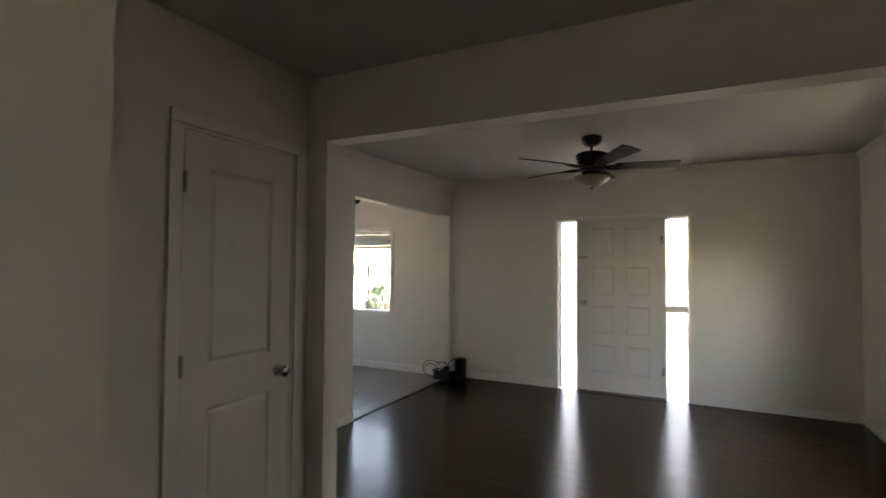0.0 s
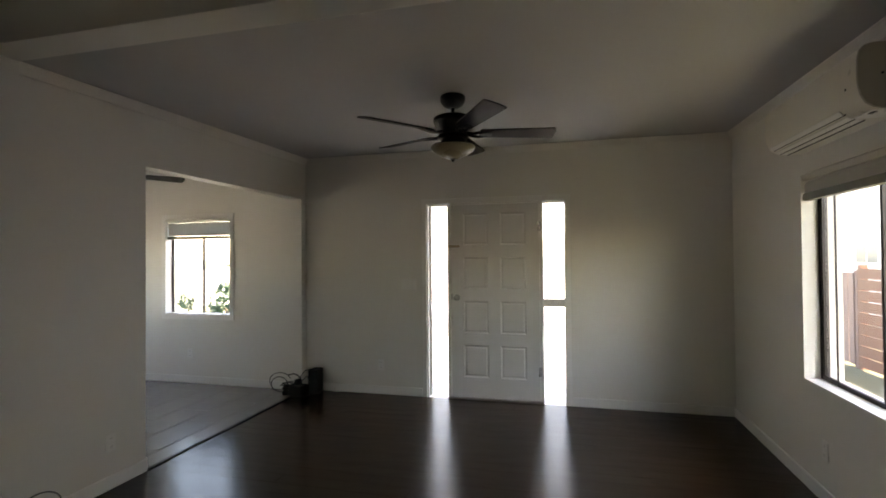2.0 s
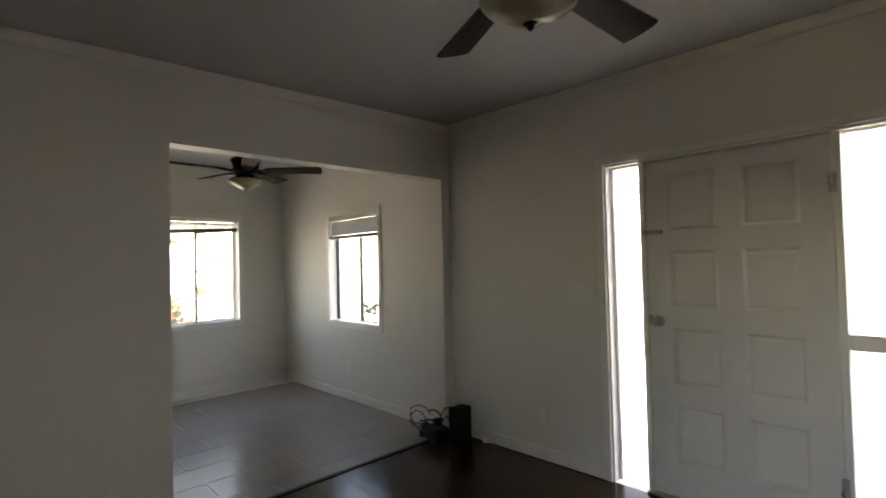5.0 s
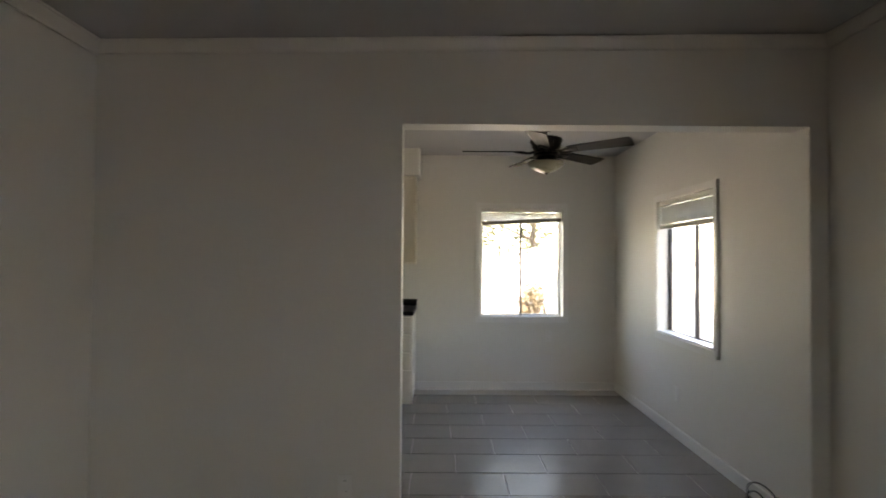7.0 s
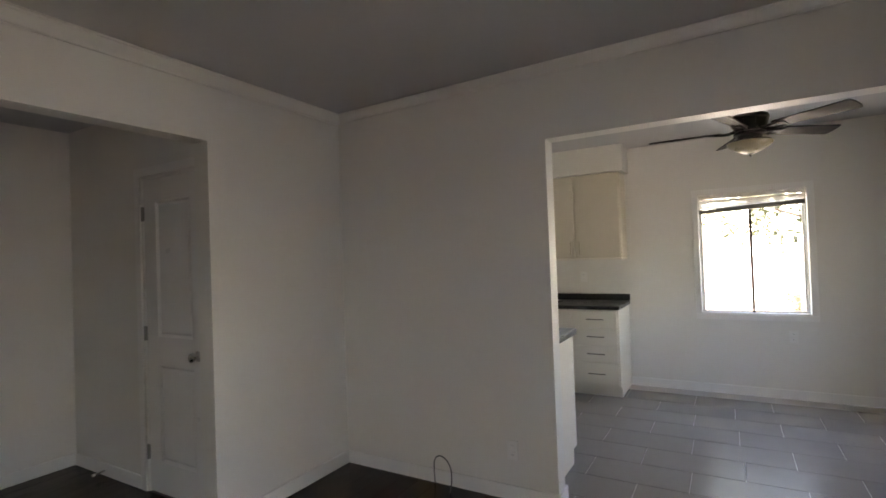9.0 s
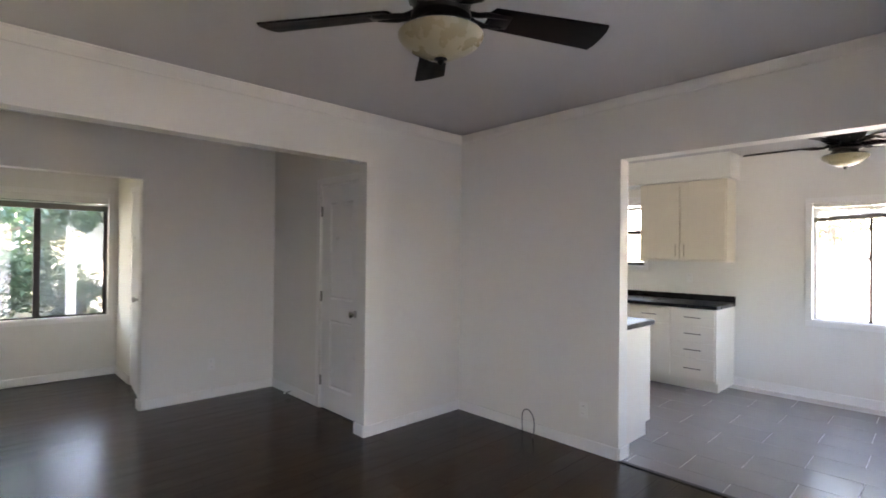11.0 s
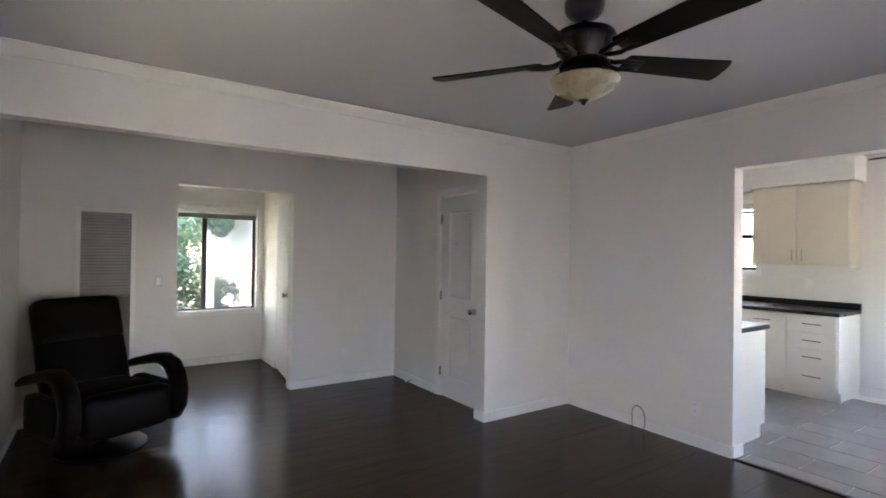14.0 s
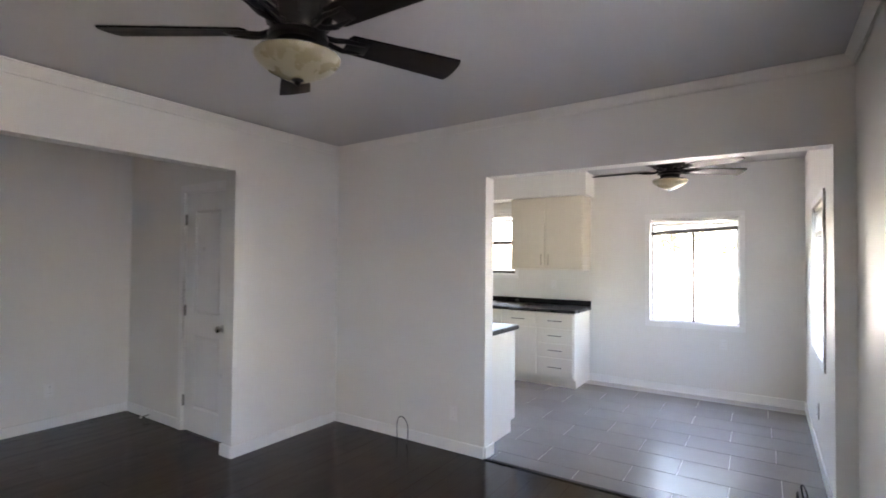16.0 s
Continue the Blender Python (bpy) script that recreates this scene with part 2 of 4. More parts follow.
def tube(bm, pts, r, seg=8):
    """A round bar along points."""
    pts = [Vector(p) for p in pts]
    rings = []
    for i, p in enumerate(pts):
        d = (pts[min(i + 1, len(pts) - 1)] - pts[max(i - 1, 0)]).normalized()
        a = d.orthogonal().normalized() if not rings else (side - d * side.dot(d)).normalized()
        side = a
        b = d.cross(a)
        rr = r[i] if isinstance(r, (list, tuple)) else r
        rings.append([bm.verts.new(p + (a * math.cos(t) + b * math.sin(t)) * rr) for t in (2 * math.pi * k / seg for k in range(seg))])
    for a, b in zip(rings, rings[1:]):
        for i in range(seg):
            bm.faces.new((a[i], a[(i + 1) % seg], b[(i + 1) % seg], b[i]))
    bm.faces.new(rings[0]), bm.faces.new(rings[-1])


def part(name, bm, mat, parent=None, label="", smooth=False, kind=""):
    bmesh.ops.recalc_face_normals(bm, faces=bm.faces)
    me = bpy.data.meshes.new(name)
    bm.to_mesh(me)
    bm.free()
    me.materials.append(mat)
    if smooth:
        me.shade_smooth()
        me.set_sharp_from_angle(angle=radians(40))
    ob = new(name, me)
    if parent:
        ob.parent = parent
    return tagged(ob, label=label, kind=kind)


def boxes(name, rows, mat, parent=None, bevel=0.0, label="", kind="", m=None):
    bm = bmesh.new()
    for r in rows:
        box(bm, *r, bevel=bevel)
    if m is not None:
        bm.transform(m)
    return part(name, bm, mat, parent, label, kind=kind)


def thing(name, m, label, category, group="", kind=""):
    ob = new(name)
    ob.matrix_world = m
    ob.empty_display_size = 0.1
    return tagged(ob, label, category, group, kind)


def pieces(u0, u1, v0, v1, holes):
    """The rectangle less the holes, as strips that butt."""
    cuts = sorted({u0, u1, *(h[0] for h in holes), *(h[1] for h in holes)})
    for a, b in zip(cuts, cuts[1:]):
        rows = sorted((h[2], h[3]) for h in holes if h[0] < (a + b) / 2 < h[1])
        v = v0
        for c, d in rows:
            if c > v:
                yield a, b, v, c
            v = d
        if v < v1:
            yield a, b, v, v1


def wall(name, axis, a, b, u0, u1, z0, z1, holes=(), mat=None, label=""):
    """A wall that stands from a to b along the axis and runs from u0 to u1; holes: (u0, u1, z0, z1)."""
    bm = bmesh.new()
    for p, q, r, s in pieces(u0, u1, z0, z1, holes):
        box(bm, *((a, b, p, q, r, s) if axis == "x" else (p, q, a, b, r, s)))
    bmesh.ops.remove_doubles(bm, verts=bm.verts, dist=1e-5)
    inner = [f for f in bm.faces if all(len(e.link_faces) > 2 for e in f.edges)]
    bmesh.ops.delete(bm, geom=inner, context="FACES_ONLY") if inner else None
    return tagged(part(name, bm, mat or M_WALL), label, kind="structure")


# ---- plan ----
LX, LY, CEIL = 4.30, 3.71, 2.56
CEIL_S, CEIL_N = 2.515, 2.57
KO0, KO1, KOZ = 1.555, 3.617, 2.112
WX, DY = -2.91, 3.655
BZ, POSTX = 2.141, 1.054
HX0, HX1, HY, HCEIL = 0.928, 4.365, -1.865, 2.50
T = 0.12
AX0, AX1, AY = 2.03, 3.60, -3.58
W1 = (2.18, 3.078, 0.787, 1.982)
W2 = (-1.832, -0.94, 0.803, 1.936)
W3 = (0.80, 2.36, 0.662, 1.965)
W4 = (2.12, 3.42, 0.675, 2.03)
W5 = (-0.55, 0.45, 1.29, 2.135)
FD = (1.41, 2.828, 0.0, 2.02)

wall("wall_north", "y", LY, LY + 0.14, -T, LX + 0.15, 0, 2.7, [(FD[0], FD[1], 0, FD[3])], label="cream painted front wall")
wall("wall_east", "x", LX, LX + 0.22, 0.0, LY, 0, 2.7, [W3], label="cream painted wall with a wide window")
wall("wall_kitchen", "x", -T, 0, 0.0, LY, 0, 2.7, [(KO0, KO1, 0, KOZ)], label="cream painted wall with a wide cased opening")
wall("wall_beam", "y", -T, 0, -T, LX + 0.15, 0, 2.7, [(POSTX, LX - 0.02, 0, BZ)], label="cream painted beam wall")
wall("wall_hall_west", "x", HX0 - T, HX0, HY, -T, 0, 2.7, [(-0.895, -0.23, 0, 2.05)], label="cream painted hall wall")
wall("wall_hall_south", "y", HY - T, HY, HX0 - T, HX1 + 0.12, 0, 2.7, [(2.16, 3.24, 0, 2.075)], label="cream painted wall with a cased opening")
wall("wall_hall_east", "x", HX1, HX1 + 0.12, HY, -T, 0, 2.7, label="cream painted hall wall")
wall("wall_alcove_west", "x", AX0 - T, AX0, AY, HY - T, 0, 2.7, [(-2.91, -2.17, 0, 2.04)])
wall("wall_alcove_east", "x", AX1, AX1 + T, AY, HY - T, 0, 2.7)
wall("wall_alcove_south", "y", AY - 0.14, AY, AX0 - T, AX1 + T, 0, 2.7, [(W4[0], W4[1], W4[2], W4[3])])
wall("wall_dining_north", "y", DY, DY + 0.14, WX - 0.14, -T, 0, 2.7, [W2], label="cream painted wall with a window")
wall("wall_dining_west", "x", WX - 0.14, WX, -1.2, DY, 0, 2.7, [W1, W5], label="cream painted wall with windows")
wall("wall_kitchen_south", "y", -1.34, -1.2, WX - 0.14, 0.0, 0, 2.7)
wall("wall_kitchen_east", "x", -T, 0, -1.2, -T, 0, 2.7)
wall("wall_closet", "x", 0.3, 0.4, HY, -T, 0, 2.7)
wall("wall_side_room", "x", 1.2, 1.3, AY, HY - T, 0, 2.7)
wall("wall_side_room_south", "y", AY - 0.14, AY, 1.2, AX0 - T, 0, 2.7)


def ceiling(name, x0, x1, y0, y1, z):
    tagged(boxes(name, [(x0, x1, y0, y1, z, z + 0.1)], M_CEIL), "white plaster ceiling, greyed to stand for shade", kind="structure")


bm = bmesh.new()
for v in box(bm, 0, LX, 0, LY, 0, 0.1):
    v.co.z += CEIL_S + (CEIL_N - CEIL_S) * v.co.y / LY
tagged(part("ceiling_living", bm, M_CEIL), "white plaster ceiling, greyed to stand for shade", kind="structure")
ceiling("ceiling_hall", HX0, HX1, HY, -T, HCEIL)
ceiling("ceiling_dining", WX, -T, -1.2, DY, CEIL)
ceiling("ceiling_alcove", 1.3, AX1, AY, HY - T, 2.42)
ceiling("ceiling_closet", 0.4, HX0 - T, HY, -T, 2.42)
# Unseen roof slab, added; its eaves are sized to keep direct sun out.
tagged(boxes("roof", [(WX - 0.6, LX + 1.1, -3.9, LY + 0.4, 2.72, 2.86)], M_ROOF), "added roof slab with sun-blocking eaves", kind="structure")

# ---- openings ----
ROT = {"n": 0, "e": -90, "w": 90, "s": 180}


def place(side, x, y, z):
    return pose(x, y, z, 0, 0, ROT[side])


def window(name, m, w, h, label, recess=0.07, casing=0.055, kind="slide", wall_t=0.14, stile=0.012, sw=0.02, light=False, meet=0.022, deep=0.05):
    """Origin at the opening's lower corner on the room's wall face; x across, y outwards."""
    win = thing(name, m, label, "window", kind="structure")
    if casing:
        c = casing
        for n, r in (("casing", (-c, w + c, -0.016, -0.002, h, h + c)), ("casing", (-c, 0, -0.016, -0.002, 0, h)), ("casing", (w, w + c, -0.016, -0.002, 0, h)), ("casing", (-c, w + c, -0.016, -0.002, -c, 0))):
            boxes(n, [r], M_TRIM, win, 0.003)
    boxes("sill", [(0.001, w - 0.001, -0.006, recess, 0.001, 0.014)], M_TRIM, win)
    fr = [(0.001, w - 0.001, recess, recess + deep, 0.001, stile), (0.001, w - 0.001, recess, recess + deep, h - stile, h - 0.001),
          (0.001, stile, recess, recess + deep, stile, h - stile), (w - stile, w - 0.001, recess, recess + deep, stile, h - stile)]
    boxes("window_frame", fr, M_VINYL if light else M_ALU, win, 0.002)
    s = stile
    if kind == "slide":
        mid = w / 2
        spans = [(s, mid + 0.012, recess + 0.006), (mid - 0.012, w - s, recess + 0.028)]
    elif kind == "triple":
        spans = [(s, 0.655, recess + 0.006), (0.62, 0.98, recess + 0.028), (0.945, w - s, recess + 0.006)]
        for u, t in ((0.205, 0.012), (0.765, 0.022), (1.36, 0.012)):
            boxes("screen_bar", [(u, u + t, recess - 0.004, recess + 0.003, s, h - s)], M_ALU, win, 0.001)
    if kind in ("slide", "triple"):
        for i, (a, b, y) in enumerate(spans):
            la, lb = (meet if i else sw), (0.022 if i < len(spans) - 1 else sw)
            sash = boxes("sash", [(a, b, y, y + 0.018, s, s + sw), (a, b, y, y + 0.018, h - s - sw, h - s), (a, a + la, y, y + 0.018, s + sw, h - s - sw), (b - lb, b, y, y + 0.018, s + sw, h - s - sw)], M_VINYL if light else M_ALU, win, 0.0015)
            if light and i == 0:
                boxes("meeting_stile", [(b - 0.024, b, y - 0.004, y, s, h - s)], M_ALU, sash)
            p = boxes("pane", [(a + la, b - lb, y + 0.007, y + 0.011, s + sw, h - s - sw)], M_GLASS, sash)
            p.visible_shadow = False
    else:
        mid = h * 0.52
        for a, b, y in ((s, mid + 0.012, recess + 0.006), (mid - 0.012, h - s, recess + 0.028)):
            sash = boxes("sash", [(s, w - s, y, y + 0.018, a, a + 0.04), (s, w - s, y, y + 0.018, b - 0.04, b), (s, s + sw, y, y + 0.018, a + 0.04, b - 0.04), (w - s - 0.025, w - s, y, y + 0.018, a + 0.04, b - 0.04)], M_ALU, win, 0.0015)
            p = boxes("pane", [(s + sw, w - s - 0.025, y + 0.007, y + 0.011, a + 0.03, b - 0.03)], M_GLASS, sash)
            p.visible_shadow = False
    return win


def blind(m, w, drop, label, slats=8, depth=0.05, tilt=8, rail_drop=(0, 0), rail_h=0.035, head=0.04):
    """A raised slatted blind; hangs from z 0 down to -drop, inside an opening."""
    b = thing("window_blind", m, label, "window blind")
    boxes("headrail", [(0.008, w - 0.008, 0.004, depth, -head, -0.003)], M_BLIND, b, 0.003)
    zs = [-head - 0.008 - (drop - head - 0.018 - rail_h) * (i + 0.5) / slats for i in range(slats)]
    for z in zs:
        bm = bmesh.new()
        box(bm, 0.012, w - 0.012, -depth * 0.42, depth * 0.42, -0.0012, 0.0012)
        bm.transform(Matrix.Translation((0, depth * 0.55, z)) @ Matrix.Rotation(radians(tilt + random.uniform(-4, 4)), 4, "X"))
        part("slat", bm, M_BLIND, b)
    bm = bmesh.new()
    vs = box(bm, 0.010, w - 0.010, depth * 0.1, depth, -drop, -drop + rail_h, 0.0)
    for v in bm.verts:
        v.co.z += rail_drop[0] + (rail_drop[1] - rail_drop[0]) * v.co.x / w
    part("bottom_rail", bm, M_BLINDRAIL, b)
    for u in (0.12, w - 0.12):
        bm = bmesh.new()
        tube(bm, [(u, depth * 0.5, -0.04), (u, depth * 0.5, -drop + 0.01)], 0.0015, 6)
        part("cord", bm, M_BLIND, b)
    return b


def thing_at(side, win, face):
    if side == "w":
        return place("w", face, win[0], win[2])
    if side == "e":
        return place("e", face, win[1], win[2])
    if side == "s":
        return place("s", win[1], face, win[2])
    return place("n", win[0], face, win[2])


window("window_1", thing_at("w", W1, WX), W1[1] - W1[0], W1[3] - W1[2], "two-pane sliding window with white casing", light=True)
window("window_2", thing_at("n", W2, DY), W2[1] - W2[0], W2[3] - W2[2], "two-pane sliding window with white casing", sw=0.010, stile=0.008, recess=0.085, deep=0.035, meet=0.014)
window("window_3", thing_at("e", W3, LX), W3[1] - W3[0], W3[3] - W3[2], "wide dark-framed sliding window in a deep white reveal", recess=0.09, casing=0, kind="triple", wall_t=0.22, sw=0.028)
win4 = window("window_4", thing_at("s", W4, AY), W4[1] - W4[0], W4[3] - W4[2], "dark-framed sliding window with white casing", casing=0.05, meet=0.062)
# Added haze sheet over the right half of the window.
boxes("haze_sheet", [((W4[1] - W4[0]) / 2 + 0.02, W4[1] - W4[0] - 0.02, 0.124, 0.126, 0.02, W4[3] - W4[2] - 0.02)], M_HAZE, win4, label="added bluish sheet that hazes the right pane")
window("window_5", thing_at("w", W5, WX), W5[1] - W5[0], W5[3] - W5[2], "small dark-framed kitchen window", kind="hung", casing=0.05)


def up(m, h):
    return m @ Matrix.Translation((0, 0, h))


blind(up(thing_at("w", W1, WX), W1[3] - W1[2]), W1[1] - W1[0], 0.19, "raised white slatted blind with a sagging dark rail", 6, tilt=20, rail_drop=(0.0, 0.045), rail_h=0.042)
blind(up(thing_at("n", W2, DY), W2[3] - W2[2]), W2[1] - W2[0], 0.24, "half-raised white slatted blind over the dining window", 13, tilt=30)
blind(up(thing_at("e", W3, LX), W3[3] - W3[2]), W3[1] - W3[0], 0.165, "raised white slatted blind over the wide window", 7, tilt=50, rail_h=0.045)
blind(up(thing_at("s", W4, AY), W4[3] - W4[2]), W4[1] - W4[0], 0.16, "raised white blind over the alcove window", 4, tilt=10, head=0.075, rail_h=0.055)
blind(up(thing_at("w", W5, WX), W5[3] - W5[2]), W5[1] - W5[0], 0.12, "raised white blind over the kitchen window", 4, tilt=10)


def panel_leaf(w, h, t, panels, mat, parent, inset=0.010, name="leaf"):
    """A door leaf: stiles and rails, with sunk and moulded panels; x across, y thick, z up."""
    bm = bmesh.new()
    for a, b, c, d in pieces(0, w, 0, h, panels):
        box(bm, a, b, 0, t, c, d)
    bmesh.ops.remove_doubles(bm, verts=bm.verts, dist=1e-5)
    leaf = part(name, bm, mat, parent)
    for a, b, c, d in panels:
        bm = bmesh.new()
        g = 0.016
        outer = [(a, c), (b, c), (b, d), (a, d)]
        inner = [(a + g, c + g), (b - g, c + g), (b - g, d - g), (a + g, d - g)]
        for y0, y1 in ((0.001, inset), (t - 0.001, t - inset)):
            o = [bm.verts.new((x, y0, z)) for x, z in outer]
            i = [bm.verts.new((x, y1, z)) for x, z in inner]
            k = [bm.verts.new((x + (g if x < (a + b) / 2 else -g), y1 + (y0 - y1) * 0.45, z + (g if z < (c + d) / 2 else -g))) for x, z in inner]
            for q in range(4):
                bm.faces.new((o[q], o[(q + 1) % 4], i[(q + 1) % 4], i[q]))
                bm.faces.new((i[q], i[(q + 1) % 4], k[(q + 1) % 4], k[q]))
            bm.faces.new(k)
        part("panel", bm, mat, leaf)
    return leaf


def knob(parent, x, z, y=0.0, mat=None, name="door_knob"):
    bm = bmesh.new()
    lathe(bm, [(0.032, 0), (0.032, 0.006), (0.012, 0.010), (0.011, 0.028), (0.022, 0.034), (0.028, 0.044), (0.027, 0.056), (0.018, 0.062), (0, 0.063)], 24)
    bm.transform(Matrix.Translation((x, y, z)) @ Matrix.Rotation(radians(90), 4, "X"))
    return part(name, bm, mat or M_NICKEL, parent, "satin nickel door knob", smooth=True)


def hinge(parent, x, z, y=-0.003, mat=None):
    bm = bmesh.new()
    box(bm, x - 0.016, x + 0.016, y, y + 0.004, z - 0.045, z + 0.045)
    tube(bm, [(x, y - 0.004, z - 0.047), (x, y - 0.004, z + 0.047)], 0.006, 10)
    part("hinge", bm, mat or M_NICKEL, parent)


# front door with its sidelights
fd = thing("door_1", place("n", FD[0], LY, 0), "closed white eight-panel front door between two sidelights", "door", kind="structure")
W = FD[1] - FD[0]
SL = 0.22
jt = 0.028
boxes("door_frame", [(0.001, jt * 0.5, 0.0, 0.13, 0, 2.02), (W - jt * 0.5, W - 0.001, 0.0, 0.13, 0, 2.02), (jt * 0.5, W - jt * 0.5, 0.0, 0.13, 2.003, 2.019),
                     (SL, SL + 0.035, 0.016, 0.13, 0.004, 2.003), (W - SL - 0.035, W - SL, 0.016, 0.13, 0.004, 2.003)], M_TRIM, fd, 0.002)
boxes("threshold", [(SL, W - SL, -0.01, 0.13, 0.0, 0.018)], M_DULLALU, fd, 0.003)
for n, r in (("casing", (-0.05, W + 0.05, -0.015, -0.002, 2.02, 2.065)), ("casing", (-0.05, 0.0, -0.015, -0.002, 0, 2.02)), ("casing", (W, W + 0.05, -0.015, -0.002, 0, 2.02))):
    boxes(n, [r], M_TRIM, fd, 0.003)
boxes("sidelight_bar", [(W - SL, W - 0.015, 0.03, 0.10, 0.960, 1.034)], M_TRIM, fd, 0.003)
boxes("sidelight_bar", [(0.015, 0.04, 0.05, 0.08, 0.004, 2.003)], M_TRIM, fd, 0.003)
for a, b, c, d in ((0.015, SL, 0.004, 2.003), (W - SL, W - 0.015, 0.004, 0.960), (W - SL, W - 0.015, 1.034, 2.003)):
    p = boxes("pane", [(a, b, 0.062, 0.067, c, d)], M_FROST, fd)
    p.visible_shadow = False
DW = W - 2 * SL - 0.07 - 0.006
pw = (DW - 0.13 * 2 - 0.12) / 2
pan = []
for i in range(4):
    z = 0.20 + i * 0.452
    for k in range(2):
        a = 0.13 + k * (pw + 0.12)
        pan.append((a, a + pw, z, z + 0.330))
leaf1 = panel_leaf(DW, 1.970, 0.042, pan, M_DOOR, fd)
leaf1.location = (SL + 0.035 + 0.003, 0.02, 0.022)
knob(fd, SL + 0.10, 1.04, 0.02)
bm = bmesh.new()
box(bm, SL + 0.04, SL + 0.056, 0.008, 0.019, 1.02, 1.075)
part("strike_plate", bm, M_NICKEL, fd)
bm = bmesh.new()
box(bm, SL + 0.012, SL + 0.042, -0.004, 0.019, 1.555, 1.585, 0.003)
box(bm, SL + 0.044, SL + 0.135, 0.002, 0.019, 1.558, 1.582, 0.003)
part("door_latch", bm, M_BRASS, fd, "small brass swing latch")
for z in (0.31, 1.76):
    hinge(fd, W - SL - 0.036, z, 0.014)

for r in ((SL + 0.0355, SL + 0.055, 0.064, 0.08, 0.02, 2.002), (W - SL - 0.055, W - SL - 0.0355, 0.064, 0.08, 0.02, 2.002), (SL + 0.055, W - SL - 0.055, 0.064, 0.08, 1.977, 2.002)):
    boxes("door_stop", [r], M_TRIM, fd)
for a, b in ((0.041, SL - 0.001), (W - SL + 0.001, W - 0.016)):
    boxes("sidelight_bar", [(a, b, 0.045, 0.085, 1.990, 2.002)], M_TRIM, fd)

# hall door
hd = thing("door_2", place("w", HX0, -0.895, 0), "closed white two-panel interior door", "door", kind="structure")
hw = 0.665
boxes("door_frame", [(0.001, 0.012, 0.002, T - 0.002, 0, 2.049), (hw - 0.012, hw - 0.001, 0.002, T - 0.002, 0, 2.049), (0.012, hw - 0.012, 0.002, T - 0.002, 2.037, 2.049)], M_TRIM, hd)
for n, r in (("casing", (-0.06, hw + 0.06, -0.016, -0.002, 2.05, 2.11)), ("casing", (-0.06, 0, -0.016, -0.002, 0, 2.05)), ("casing", (hw, hw + 0.06, -0.016, -0.002, 0, 2.05))):
    boxes(n, [r], M_TRIM, hd, 0.004)
dw = hw - 0.03
leaf2 = panel_leaf(dw, 2.022, 0.035, [(0.135, dw - 0.135, 0.20, 0.815), (0.135, dw - 0.135, 1.0, 1.87)], M_DOOR, hd, inset=0.012)
leaf2.location = (0.015, 0.004, 0.012)
knob(hd, hw - 0.095, 0.915, 0.004)
for z in (0.26, 1.03, 1.81):
    hinge(hd, 0.012, z, -0.002, M_DULLALU)

# alcove door, ajar
ad = thing("door_3", place("w", AX0, -2.91, 0), "white interior door standing slightly ajar", "door", kind="structure")
aw = 0.74
boxes("door_frame", [(0.001, 0.012, 0.002, T - 0.002, 0, 2.039), (aw - 0.012, aw - 0.001, 0.002, T - 0.002, 0, 2.039), (0.012, aw - 0.012, 0.002, T - 0.002, 2.027, 2.039)], M_TRIM, ad)
boxes("casing", [(0.0, aw + 0.055, -0.016, -0.002, 2.04, 2.095)], M_TRIM, ad, 0.004)
leaf3 = boxes("leaf", [(0, 0.70, 0, 0.035, 0, 2.01)], M_DOOR, ad, 0.002)
leaf3.matrix_local = pose(0.016, 0.002, 0.012, 0, 0, -6)
knob(leaf3, 0.64, 0.95, 0.0)
back_knob = knob(leaf3, 0, 0, 0)
back_knob.matrix_local = pose(0.64, 0.035, 0.95, 0, 0, 180)

# ---- skirting and crown ----
def strip(name, x0, x1, y0, y1, z0, z1, label="", bev=0.006):
    ob = boxes(name, [(x0, x1, y0, y1, z0, z1)], M_TRIM, None, bev)
    tagged(ob, label or "white painted moulding", kind="structure")


SK, SH = 0.013, 0.09
g = 0.002
strip("baseboard", g, g + SK, SK + g, KO0 - 0.0, 0.0, SH)
strip("baseboard", g, g + SK, KO1, LY - g - SK, 0.0, SH)
strip("baseboard", g, FD[0] - 0.05, LY - g - SK, LY - g, 0, SH)
strip("baseboard", FD[1] + 0.05, LX - g - SK, LY - g - SK, LY - g, 0, SH)
strip("baseboard", LX - g - SK, LX - g, 0.02, LY - g, 0, SH)
strip("baseboard", g, POSTX + SK, g, g + SK, 0, SH)
strip("baseboard", POSTX + g, POSTX + g + SK, -T - SK, -0.0, 0, SH)
strip("baseboard", HX0 + g, HX0 + g + SK, HY + g + SK, -0.957, 0, SH)
strip("baseboard", HX0 + g, 2.16, HY + g, HY + g + SK, 0, SH)
strip("baseboard", 3.24, HX1 - g - SK, HY + g, HY + g + SK, 0, SH)
strip("baseboard", HX1 - g - SK, HX1 - g, HY + g + SK, -T - g, 0, SH)
strip("baseboard", 2.16 + g, 2.16 + g + SK, HY - T - g, HY, 0, SH)
strip("baseboard", AX0 + g + SK, AX1 - g, AY + g, AY + g + SK, 0, SH)
strip("baseboard", AX0 + g, AX0 + g + SK, AY + g + SK, -2.925, 0, SH)
strip("baseboard", WX + g, WX + g + SK, 1.475, DY - g - SK, 0, SH)
strip("baseboard", WX + g, -T, DY - g - SK, DY - g, 0, SH)
strip("baseboard", -T - 0.004, g + 0.004, KO0 + g, KO0 + g + SK, 0, SH)
strip("baseboard", -T - g - SK, -T - g, 1.49, KO0 + g + SK, 0, SH)


